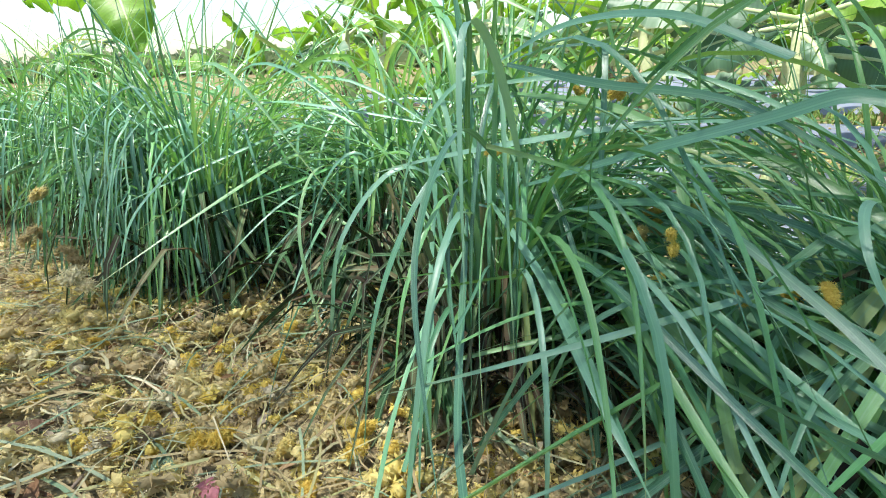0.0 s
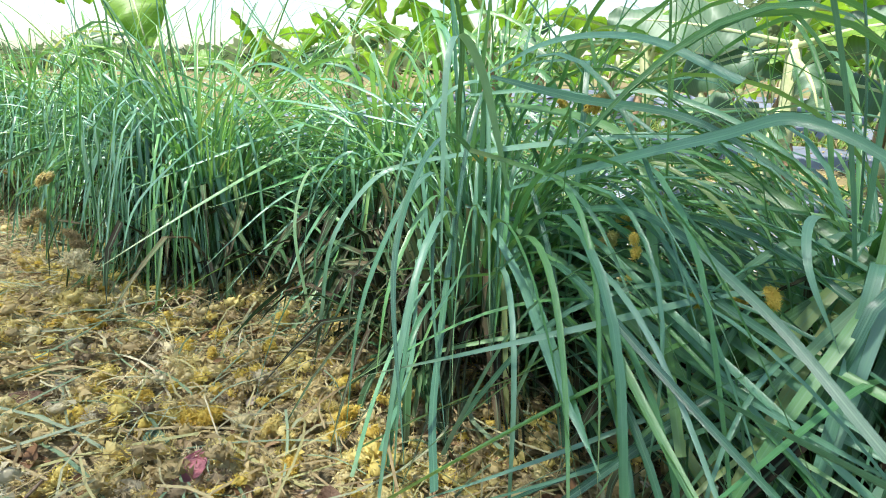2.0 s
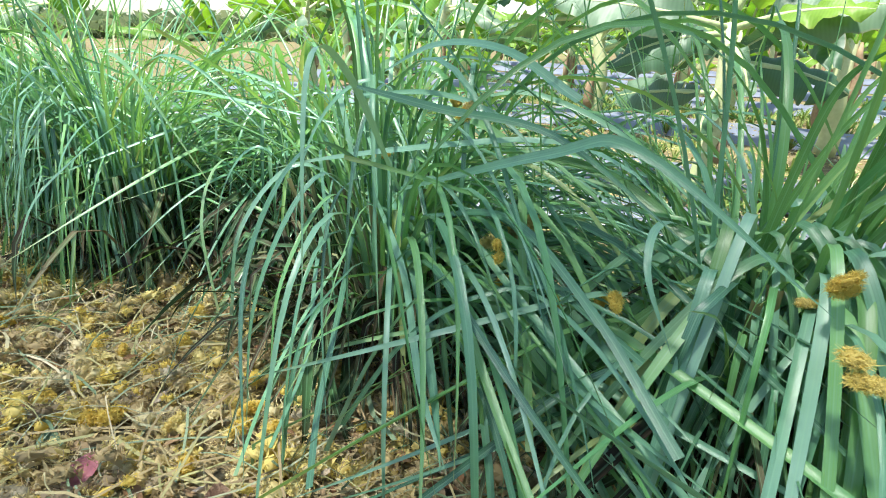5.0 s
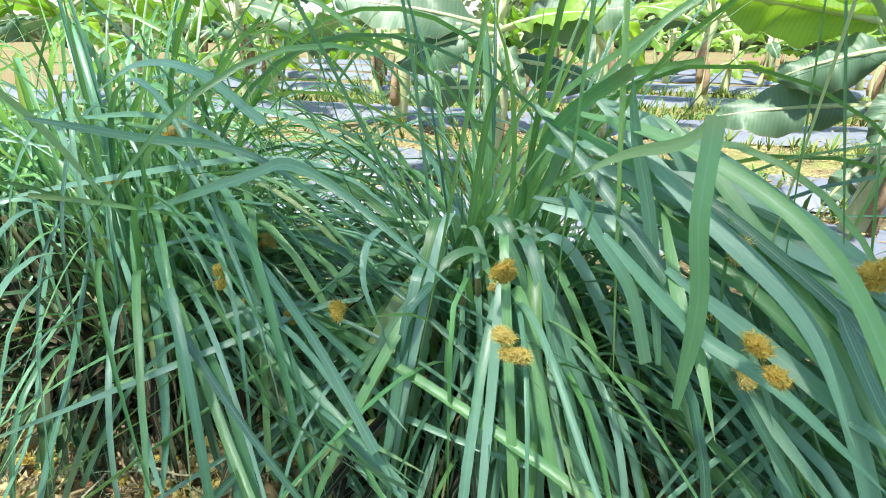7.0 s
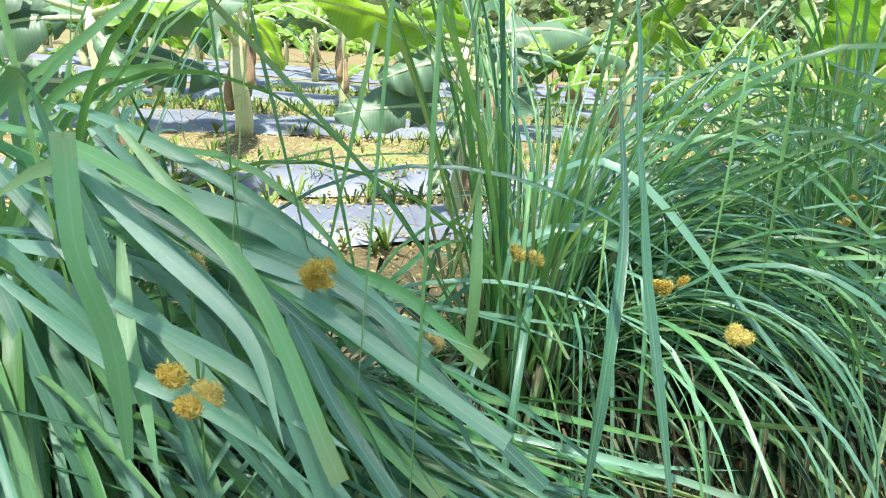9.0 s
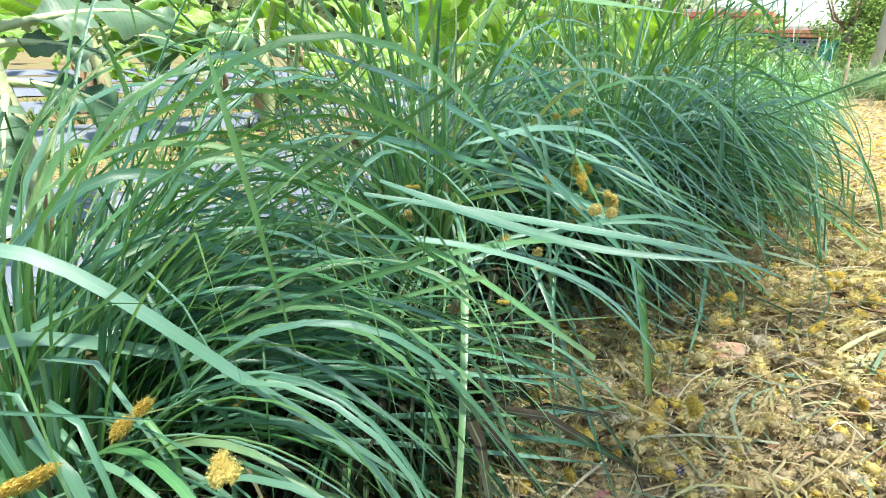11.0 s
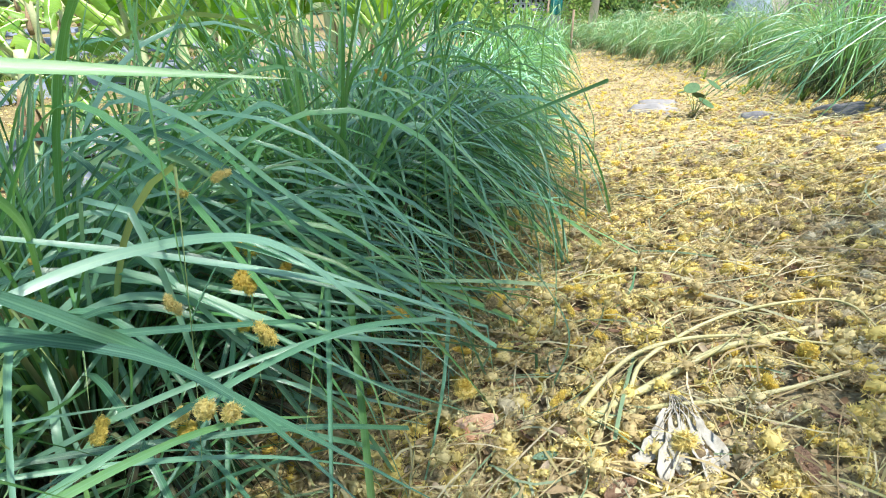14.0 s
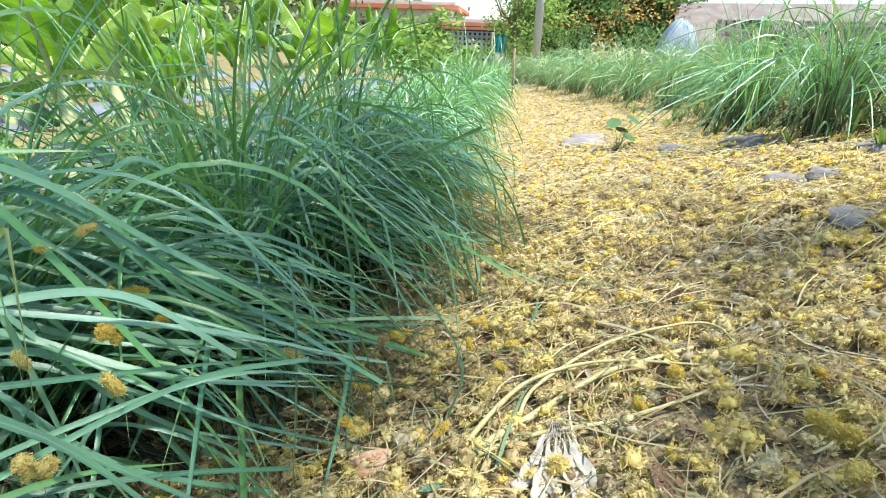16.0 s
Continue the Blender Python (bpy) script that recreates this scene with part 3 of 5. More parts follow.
broad_leaf(3, 0.0105, (-0.45, -1.39, 0.34), (-0.43, -1.38, 0.46), (-0.39, -1.35, 0.57), (-0.35, -1.34, 0.64), mat=LIME_GRASS)
broad_leaf(3, 0.0085, (-0.46, -1.38, 0.34), (-0.45, -1.36, 0.46), (-0.42, -1.33, 0.58), (-0.40, -1.31, 0.68), mat=LIME_GRASS)
broad_leaf(3, 0.0105, (-0.42, -1.34, 0.34), (-0.30, -1.20, 0.29), (-0.16, -1.08, 0.25), (-0.10, -1.01, 0.21))
broad_leaf(3, 0.0067, (-0.43, -1.35, 0.38), (-0.33, -1.34, 0.36), (-0.24, -1.29, 0.27), (-0.12, -1.18, 0.12))
broad_leaf(3, 0.0067, (-0.41, -1.35, 0.30), (-0.26, -1.34, 0.21), (-0.15, -1.31, 0.15), (-0.06, -1.27, 0.10))
broad_leaf(3, 0.0083, (-0.41, -1.35, 0.33), (-0.39, -1.14, 0.32), (-0.33, -1.02, 0.32), (-0.24, -0.88, 0.30))
broad_leaf(3, 0.0075, (-0.39, -1.34, 0.50), (-0.40, -1.22, 0.51), (-0.38, -1.11, 0.49), (-0.34, -1.01, 0.43))
broad_leaf(3, 0.0097, (-0.45, -1.34, 0.53), (-0.40, -1.22, 0.57), (-0.33, -1.09, 0.57), (-0.27, -0.98, 0.53))

broad_leaf(3, 0.0150, (-0.47, -1.35, 0.34), (-0.35, -1.22, 0.28), (-0.20, -1.09, 0.23), (-0.09, -1.01, 0.22))
broad_leaf(3, 0.0115, (-0.48, -1.39, 0.49), (-0.41, -1.12, 0.46), (-0.30, -1.03, 0.32), (-0.18, -0.96, 0.20), mat=LIME_GRASS)
broad_leaf(3, 0.0110, (-0.41, -1.37, 0.32), (-0.28, -1.30, 0.21), (-0.16, -1.23, 0.15), (-0.08, -1.17, 0.12))
broad_leaf(3, 0.0110, (-0.51, -1.27, 0.29), (-0.42, -1.06, 0.27), (-0.28, -0.90, 0.26), (-0.20, -0.82, 0.26))
broad_leaf(3, 0.0080, (-0.43, -1.44, 0.35), (-0.31, -1.37, 0.25), (-0.22, -1.31, 0.16), (-0.12, -1.28, 0.09))
broad_leaf(3, 0.0150, (-0.54, -1.18, 0.42), (-0.49, -0.99, 0.41), (-0.38, -0.80, 0.33), (-0.29, -0.69, 0.29), mat=LIME_GRASS)
broad_leaf(3, 0.0120, (-0.41, -1.30, 0.33), (-0.34, -1.10, 0.27), (-0.26, -0.95, 0.22), (-0.22, -0.80, 0.19))
broad_leaf(3, 0.0110, (-0.47, -1.24, 0.33), (-0.41, -1.08, 0.27), (-0.32, -0.97, 0.21), (-0.27, -0.90, 0.18))
broad_leaf(2, 0.0085, (-0.49, -1.65, 0.34), (-0.38, -1.66, 0.36), (-0.31, -1.64, 0.27), (-0.27, -1.57, 0.13))
broad_leaf(2, 0.0090, (-0.35, -1.91, 0.41), (-0.24, -1.88, 0.36), (-0.15, -1.86, 0.30), (-0.10, -1.84, 0.22))

# a low clump between two living ones, its dead leaves coloured dark as shade
clump(-0.42, 0.34, 14, 50, 141, "low lemongrass clump filled with dead leaves coloured dark as shade", 45, 0.62, (14, 40, 40, 6, 0), 30, 60, thin=0.8, thatch=420)

# a broken clump: a skirt of hanging leaves, a fan of upright lime ones, and broad ones blown over
rc = random.Random(44)
core = Vector((-0.42, -0.78, 0.31))
for k in range(64):
    a = radians(rc.gauss(18, 48))
    d = Vector((math.cos(a), math.sin(a), 0))
    r, lift, drop = rc.uniform(0.17, 0.33), rc.uniform(0.0, 0.10), rc.uniform(0.02, 0.12)
    swing = Vector((-d.y, d.x, 0)) * rc.uniform(-0.05, 0.07)
    b = core + Vector((rc.uniform(-0.05, 0.03), rc.uniform(-0.07, 0.07), rc.uniform(-0.03, 0.03)))
    broad_leaf(4, rc.uniform(0.007, 0.014), b, b + d * r * 0.3 + Vector((0, 0, lift)), b + d * r * 0.72 + Vector((0, 0, lift * 0.3 - 0.10)) + swing * 0.5, b + d * r + swing + Vector((0, 0, drop - b.z)), mat=(GRASS, GRASS, SUNLIT_GRASS, LIME_GRASS, GRASS)[k % 5])
for k in range(16):
    a = radians(rc.gauss(75, 30))
    d = Vector((math.cos(a) * 0.6, math.sin(a), 0))
    b = core + Vector((rc.uniform(-0.06, 0.02), rc.uniform(-0.04, 0.05), 0.0))
    r, up = rc.uniform(0.05, 0.24), rc.uniform(0.16, 0.32)
    broad_leaf(4, rc.uniform(0.005, 0.009), b, b + d * r * 0.18 + Vector((0, 0, up * 0.4)), b + d * r * 0.5 + Vector((0, 0, up * 0.8)), b + d * r + Vector((0, 0, up * rc.uniform(0.8, 1.1))), mat=LIME_GRASS)
for k in range(26):
    b = Vector((rc.uniform(-0.42, -0.30), rc.uniform(-0.74, -0.62), rc.uniform(0.44, 0.56)))
    e = Vector((rc.uniform(-0.24, -0.08), rc.uniform(-0.50, -0.33), rc.uniform(0.24, 0.40)))
    bow = Vector((rc.uniform(-0.02, 0.02), rc.uniform(-0.03, 0.03), rc.uniform(0.02, 0.06)))
    broad_leaf(4, rc.uniform(0.010, 0.015), b, b.lerp(e, 0.33) + bow * 0.8, b.lerp(e, 0.68) + bow, e)

# a curtain of hanging leaves at the near side of the first clumps
for k, count in ((1, 26), (2, 44), (3, 14)):
    cx, cy = ROW[k][:2]
    for _ in range(count):
        a = radians(rc.gauss(8, 42))
        d = Vector((math.cos(a), math.sin(a), 0))
        b = Vector((cx + rc.uniform(-0.08, 0.06), cy + rc.uniform(-0.16, 0.16), rc.uniform(0.24, 0.40)))
        r, up = rc.uniform(0.16, 0.30), rc.uniform(0.06, 0.16)
        swing = Vector((-d.y, d.x, 0)) * rc.uniform(-0.07, 0.07)
        broad_leaf(k, rc.uniform(0.006, 0.0105), b, b + d * r * 0.45 + Vector((0, 0, up)), b + d * r * 0.85 + swing * 0.6 + Vector((0, 0, up * 0.3 - 0.04)), b + d * r * 0.98 + swing + Vector((0, 0, rc.uniform(0.02, 0.16) - b.z)))

# long leaves blown across the front of the row
for k in range(8):
    b = Vector((rc.uniform(-0.44, -0.30), rc.uniform(0.18, 0.62), rc.uniform(0.30, 0.58)))
    e = Vector((rc.uniform(-0.12, 0.06), b.y + rc.uniform(0.28, 0.55), rc.uniform(0.10, 0.42)))
    bow = Vector((rc.uniform(-0.02, 0.02), rc.uniform(-0.04, 0.04), rc.uniform(0.03, 0.08)))
    broad_leaf(6, rc.uniform(0.006, 0.011), b, b.lerp(e, 0.33) + bow * 0.8, b.lerp(e, 0.68) + bow, e)

# lodged outer leaves that run out low over the edge of the track
rh = random.Random(88)
for k, count in ((5, 8), (6, 46), (7, 40), (8, 26)):
    cx, cy, lodge = ROW[k][:3]
    for _ in range(count):
        a = radians(rh.gauss(lodge, 22))
        d = Vector((math.cos(a), math.sin(a), 0))
        reach, top = rh.uniform(0.45, 0.72), rh.uniform(0.36, 0.66)
        b = Vector((cx + rh.uniform(-0.06, 0.06), cy + rh.uniform(-0.15, 0.12), ground_z(cx, cy)))
        bow = Vector((-d.y, d.x, 0)) * rh.uniform(-0.10, 0.10)
        end = rh.uniform(0.06, 0.34)
        pts = [b + Vector((0, 0, top * 0.72)), b + d * reach * 0.3 + Vector((0, 0, top)) + bow * 0.5, b + d * reach * 0.66 + Vector((0, 0, top * 0.55 + end * 0.45)) + bow, b + d * reach + Vector((0, 0, end))]
        if all(clear(q) for q in pts):
            broad_leaf(k, rh.uniform(0.008, 0.0135), *pts)

# the thinner far ends of the row, and tufts behind it
for k, (x, y) in enumerate([(-0.32, 3.4), (-0.3, 4.1), (-0.3, 4.9), (-0.28, 5.8), (-0.25, 6.6), (-0.2, 7.5), (-0.1, 8.5), (0.0, 9.6), (-0.8, 3.4), (-0.75, 5.0), (-0.7, 6.8), (-0.95, 2.0), (-1.0, 1.1),
                            (-0.65, -4.2), (-0.7, -5.1), (-0.7, -6.2), (-0.75, -7.5), (-1.05, -1.85), (-1.25, -2.6), (-1.2, -3.6), (-1.3, -5.0), (-1.3, 3.0)]):
    clump(x, y, 24, 190, 300 + k, "green lemongrass clump in the far part of the row", 20, 1.0, (10, 38, 40, 9, 3), 20, 40, guard=y > 0)
# clumps on the bank across the track
BANK = [(1.88, 3.25, 1.0), (2.35, 2.75, 0.95), (1.93, 4.3, 1.05), (2.6, 3.7, 1.1), (2.1, 5.1, 0.95), (2.5, 5.9, 1.1), (1.97, 6.5, 1.0), (1.75, 7.4, 1.0), (1.45, 8.1, 0.95), (1.2, 9.1, 0.9), (1.9, 8.8, 1.0), (2.6, 7.4, 1.1), (3.2, 6.0, 1.1),
        (3.1, 4.4, 1.1), (2.9, 9.2, 1.1), (1.3, 10.4, 1.0), (2.1, 10.8, 1.0), (3.8, 7.2, 1.1), (3.9, 5.2, 1.1), (2.35, 8.2, 1.0), (3.3, 8.4, 1.1), (0.95, 10.1, 0.9), (1.65, 9.8, 0.95), (0.80, 11.4, 0.9), (0.55, 12.2, 0.9), (1.05, 12.3, 0.95), (0.25, 12.6, 0.8), (1.5, 12.0, 1.0)]
for k, (x, y, h) in enumerate(BANK):
    if k < 4:
        clump(x, y, 70, 110, 400 + k, "blue-green lemongrass clump with a brown dry foot on the bank", 230, h * 1.05, (50, 38, 4, 8, 0), 70, 90, group="lemongrass on the bank", guard=False, thin=0.6, thatch=80)
    else:
        clump(x, y, 24, 150, 400 + k, "lemongrass clump on the bank across the track, its green paled as if sunlit", 200, h * 1.0, (44, 40, 4, 12, 0), 40, 70, group="lemongrass on the bank", guard=False, pale=True, thin=0.7)


# ---- banana plants ----
def banana_leaf(name, length, width, rise, droop, fold, seed, mat, petiole=0.16, torn=0.12):
    """A banana leaf in the plane of +x: a stalk, an arching rib and two wavy, torn halves. Returns the blade mesh and the rib bmesh."""
    rng = random.Random(seed)
    n, cols = 26, 4
    p, pts = Vector((0, 0, 0)), [Vector((0, 0, 0))]
    total = length + petiole
    for i in range(1, n + 6):
        u = i / (n + 5)
        e = radians(rise - droop * u ** 1.35)
        p = p + Vector((math.cos(e), 0, math.sin(e))) * total / (n + 5)
        pts.append(p.copy())
    start = 5
    verts, uvs, faces = [], [], []
    ph = [rng.uniform(0, 6) for _ in range(4)]
    for i in range(n):
        q = pts[start + i]
        u = i / (n - 1)
        ahead = (pts[min(start + i + 1, len(pts) - 1)] - pts[start + i - 1]).normalized()
        up = Vector((0, 1, 0)).cross(ahead) * -1
        prof = max(0.03, math.sin(math.pi * min(1, u * 0.96 + 0.02)) ** 0.58 * (1 - 0.18 * u))
        for c in range(-cols, cols + 1):
            s = c / cols
            wob = (math.sin(u * 17 + ph[0] + s) * 0.012 + math.sin(u * 39 + ph[1] * s) * 0.006) * abs(s) * 2
            f = fold + 0.25 * math.sin(u * 5 + ph[2 + (c > 0)])
            h = width * 0.5 * prof * s
            v = q + Vector((0, 1, 0)) * h * math.cos(f * abs(s)) + up * (-abs(h) * math.sin(f * abs(s)) + 0.05 * abs(s) * width + wob) + ahead * abs(h) * 0.12
            verts.append(v)
            uvs.append((0.5 + s * 0.5, u))
    w = 2 * cols + 1
    for i in range(n - 1):
        tear = [rng.random() < torn, rng.random() < torn]
        for c in range(w - 1):
            out = abs(c - cols + 0.5) > 0.9
            if out and tear[0 if c < cols else 1]:
                continue
            faces.append((i * w + c, i * w + c + 1, (i + 1) * w + c + 1, (i + 1) * w + c))
    blade = mesh_of(name, verts, faces, mat, uvs)
    rib = tube([q - Vector((0, 0, 0.004)) for q in pts[::3]], [0.016 * (1 - 0.85 * k / len(pts[::3])) for k in range(len(pts[::3]))], 6)
    return blade, rib


def banana(m, leaves, seed, label, stem_height=0.85, girth=0.062):
    """leaves: rows of azimuth, height of the joint, rise, droop, length, width."""
    rng = random.Random(seed)
    root = empty("banana_plant", m)
    tagged(root, label, "banana plant", "banana plantation")
    pts = [(0.02 * math.sin(k * 0.9 + seed), 0.02 * math.cos(k * 0.7 + seed), stem_height * k / 8) for k in range(9)]
    part("pseudostem", tube(pts, [girth * (1.05 - 0.45 * k / 8) for k in range(9)], 14), PSEUDO, root, "pale green banana stem wrapped in sheaths")
    for k in range(3):
        a = rng.uniform(0, 6.28)
        z0 = rng.uniform(0.05, 0.5) * stem_height
        off = girth * 1.02
        line = [(math.cos(a) * (off + 0.012 * math.sin(j)), math.sin(a) * (off + 0.012 * math.sin(j)), z0 + 0.05 * j) for j in range(6)]
        part("dry_sheath", tube(line, [0.022, 0.026, 0.024, 0.020, 0.014, 0.005], 7), DRY_SHEATH, root, "brown dry leaf sheath")
    for k, (az, z, rise, droop, length, width, *rest) in enumerate(leaves):
        # the bright colour also goes to leaves that are sunlit, not young
        young = rise > 66 or (len(rest) > 1 and rest[1])
        roll = rest[0] if rest else rng.uniform(-14, 14)
        blade, rib = banana_leaf("leaf", length, width, rise, droop, rng.uniform(0.25, 0.75) if rise < 66 else 0.9, seed * 31 + k, BANANA_YOUNG_LIT if young else BANANA, 0.08 if rest else 0.16, 0.01 if young else 0.035)
        ob = new("leaf", blade)
        ob.parent = root
        ob.matrix_basis = pose(0, 0, z, 0, 0, az) @ pose(0, 0, 0, roll)
        r = part("midrib", rib, RIB, ob)
    return root


def field_m(x, y, turn=0, s=1.0):
    return pose(x, y, ground_z(x, y) - 0.02, 0, 0, turn) @ Matrix.Diagonal((s, s, s, 1))


# azimuth, joint, rise, droop, length, width, roll about the rib, young and sunlit colour
banana(field_m(-2.65, -1.07), [(-92, 0.86, 27, 26, 0.78, 0.31, -58, False), (-60, 0.84, -2, 62, 0.50, 0.31, -50, False), (88, 0.86, 26, 22, 0.58, 0.28, 58, False),
                               (66, 0.86, 22, 30, 0.50, 0.17, 40, True), (78, 0.72, 0, 58, 0.48, 0.28, 58, False), (-98, 0.58, 0, 34, 0.52, 0.24, -60, False),
                               (-20, 0.62, -30, 55, 0.26, 0.14, 10, False), (190, 0.88, 55, 70, 0.8, 0.26, 0, False), (20, 0.80, -8, 80, 0.28, 0.16, 15, False), (30, 0.9, 78, 30, 0.6, 0.2)], 3,
       "banana plant with dark drooping lower leaves in the field", 0.88, 0.05)
banana(field_m(-2.15, 0.46), [(-84, 0.88, 20, 12, 0.62, 0.30, 50, True), (-62, 0.82, -6, 62, 0.38, 0.27, -58, False), (-20, 0.70, -14, 70, 0.26, 0.16, -10, False),
                              (-84, 0.62, -3, 30, 0.54, 0.24, -60, False), (-40, 0.46, -35, 45, 0.22, 0.12, -20, False), (82, 0.86, 6, 35, 0.30, 0.14, 40, False),
                              (100, 0.90, 24, 40, 0.62, 0.22, 40, False), (60, 0.74, -5, 65, 0.36, 0.18, 40, False), (150, 0.88, 50, 60, 0.8, 0.26, 0, False), (40, 0.92, 76, 40, 0.7, 0.2)], 4,
       "banana plant with broad drooping leaves in the field", 0.88, 0.05)
banana(field_m(-1.42, -4.25), [(62, 1.10, 20, 120, 0.62, 0.34, 8, True), (20, 1.05, 30, 70, 0.55, 0.26, 30, True), (-10, 0.9, 0, 60, 0.42, 0.22, -30, False), (150, 1.1, 40, 70, 0.7, 0.28, 0, True), (250, 1.1, 60, 60, 0.7, 0.28, 0, False)], 6,
       "banana plant with a hanging yellow-green leaf beyond the row", 1.1, 0.05)
kinds = []
for k in range(4):
    rr = random.Random(50 + k)
    rows = []
    for j in range(9):
        rise = rr.choice((rr.uniform(62, 82), rr.uniform(20, 50), rr.uniform(-5, 25)))
        rows.append((j * 137 + rr.uniform(-25, 25), rr.uniform(0.4, 0.68), rise, rr.uniform(35, 80), rr.uniform(0.45, 0.75), rr.uniform(0.15, 0.22), rr.uniform(-40, 40), rr.random() < 0.85))
    kinds.append(banana(field_m(-2.7, (-2.95, 2.65, -4.8, 4.5)[k], rr.uniform(0, 360)), rows, 60 + k, "banana plant with arching green leaves in the sunny field", 0.7, 0.045))
rr = random.Random(5)
for row, x in enumerate((-2.7, -4.9, -6.9, -9.0, -11.2, -13.6, -16.2, -19.5)):
    for j in range(-6, 9):
        y = j * 1.87 + 0.8 + (0.9 if row % 2 else 0)
        if (row == 0 and -5 < y < 5) or -0.94 - y > 0.95 * (0.26 - x) or abs(y) > 9 + 2 * row:
            continue
        x1, y1 = x + rr.uniform(-0.25, 0.25), y + rr.uniform(-0.3, 0.3)
        s = rr.uniform(1.25, 1.75)
        copy_thing(rr.choice(kinds), pose(x1, y1, ground_z(x1, y1) - 0.02, 0, 0, rr.uniform(0, 360))).scale = (s, s, s)

tall = banana(field_m(-1.25, 4.4), [(j * 97, 0.55 + 0.05 * (j % 4), (84, 72, 76, 64, 70, 80, 60)[j], (25, 40, 30, 60, 45, 20, 70)[j], 0.72, 0.24, 0, True) for j in range(7)], 90,
              "banana plant with upright yellow-green leaves behind the row", 0.75, 0.05)
for x1, y1, turn, s in ((-1.5, 5.5, 40, 1.0), (-2.3, 6.9, 200, 1.05), (-1.9, 3.5, 75, 0.95), (-1.6, 7.8, 120, 1.1), (-2.05, 2.75, 10, 1.1), (-2.6, 3.9, 160, 1.2), (-2.3, 5.1, 250, 1.15)):
    copy_thing(tall, pose(x1, y1, ground_z(x1, y1) - 0.02, 0, 0, turn)).scale = (s, s, s)

# ---- mulch film on the beds ----
BEDS = [(-2.42, -1.95), (-3.4, -2.75), (-5.7, -4.75), (-8.0, -7.2), (-10.3, -9.4), (-12.8, -11.8), (-15.4, -14.4)]


def field_z(x, y):
    """The field's surface: the earth, or the film where a bed is covered."""
    for x0, x1 in BEDS:
        if x0 < x < x1:
            return -0.19 + 0.085 * (1 - (2 * (x - x0) / (x1 - x0) - 1) ** 4)
    return ground_z(x, y)


for k, (x0, x1) in enumerate(BEDS):
    nx, ny = 10, 150
    V, F = [], []
    for j in range(ny + 1):
        for i in range(nx + 1):
            u, y = i / nx, -9 + 23 * j / ny
            x = x0 + (x1 - x0) * u + 0.05 * noise.noise(Vector((y * 0.9, k * 7.0, i * 0.05)))
            z = -0.19 + 0.085 * (1 - (2 * u - 1) ** 4) + 0.02 * noise.noise(Vector((x * 3, y * 2, k))) + 0.008 * noise.noise(Vector((x * 9, y * 14, k)))
            V.append((x, y, z))
    F = [(j * (nx + 1) + i, j * (nx + 1) + i + 1, (j + 1) * (nx + 1) + i + 1, (j + 1) * (nx + 1) + i) for j in range(ny) for i in range(nx)]
    ob = new("mulch_film", fast_mesh("mulch_film", V, F, FILM, soft=True))
    tagged(ob, "silver plastic mulch film over a raised planting bed", "plastic film", "mulch beds")


# ---- blossoms and litter ----
def pom_arrays(rng, size, lobes, detail, hairs, flat=0.8):
    """A woolly flower head: small matted lobes under a coat of loose crumpled flakes and hairs. Triangles."""
    bm = bmesh.new()
    bmesh.ops.create_icosphere(bm, subdivisions=detail, radius=1)
    ball = [v.co.copy() for v in bm.verts]
    tris = [[v.index for v in f.verts] for f in bm.faces]
    bm.free()
    V, F = [], []
    for k in range(lobes):
        hub = Vector((rng.gauss(0, 0.36), rng.gauss(0, 0.36), rng.gauss(0, 0.15))) * size if lobes > 1 else Vector()
        r, off = size * rng.uniform(0.36, 0.5) * (1 if lobes < 2 else 0.85), Vector((rng.uniform(0, 90), rng.uniform(0, 90), 0))
        b = len(V)
        for q in ball:
            h = 0.72 + 0.5 * noise.noise(q * 1.9 + off) + 0.4 * noise.noise(q * 4.3 + off)
            p = q * r * h
            V.append((hub.x + p.x, hub.y + p.y, hub.z + p.z * flat))
        F += [[b + i for i in f] for f in tris]
        for n in range(hairs // lobes):
            d = Vector((rng.gauss(0, 1), rng.gauss(0, 1), rng.gauss(0.1, 0.9))).normalized()
            root = hub + Vector((d.x, d.y, d.z * flat)) * r * rng.uniform(0.6, 1.15)
            b = len(V)
            if n % 3:
                w = size * (0.085 if hairs < 400 else 0.055)
                for _ in range(3):
                    V.append(tuple(root + Vector((rng.gauss(0, w), rng.gauss(0, w), rng.gauss(0, w)))))
            else:
                way = (d + Vector((rng.gauss(0, 0.9), rng.gauss(0, 0.9), rng.gauss(0, 0.8)))).normalized()
                side = way.orthogonal().normalized() * size * rng.uniform(0.010, 0.025)
                V += [tuple(root - side), tuple(root + side), tuple(root + way * size * rng.uniform(0.12, 0.38))]
            F.append([b, b + 1, b + 2])
    return np.array(V), np.array(F)


rb = random.Random(21)
HEADS = [fast_mesh("blossom", *pom_arrays(rb, 0.032, 2 + k % 3, 3, 2000), FRESH) for k in range(6)]
OLD_HEADS = [fast_mesh("blossom", *pom_arrays(rb, 0.031, 2 + k % 2, 3, 1500, 0.7), WITHERED) for k in range(5)]


def put_blossom(x, y, z, fresh, s, label):
    ob = new("blossom", rb.choice(HEADS if fresh else OLD_HEADS))
    ob.matrix_world = pose(x, y, z, rb.uniform(0, 360), rb.uniform(-30, 30), rb.uniform(0, 360)) @ Matrix.Diagonal((s * rb.uniform(0.8, 1.3), s * rb.uniform(0.8, 1.2), s * rb.uniform(0.65, 1.0), 1))
    return tagged(ob, label, "flower", "fallen blossoms")


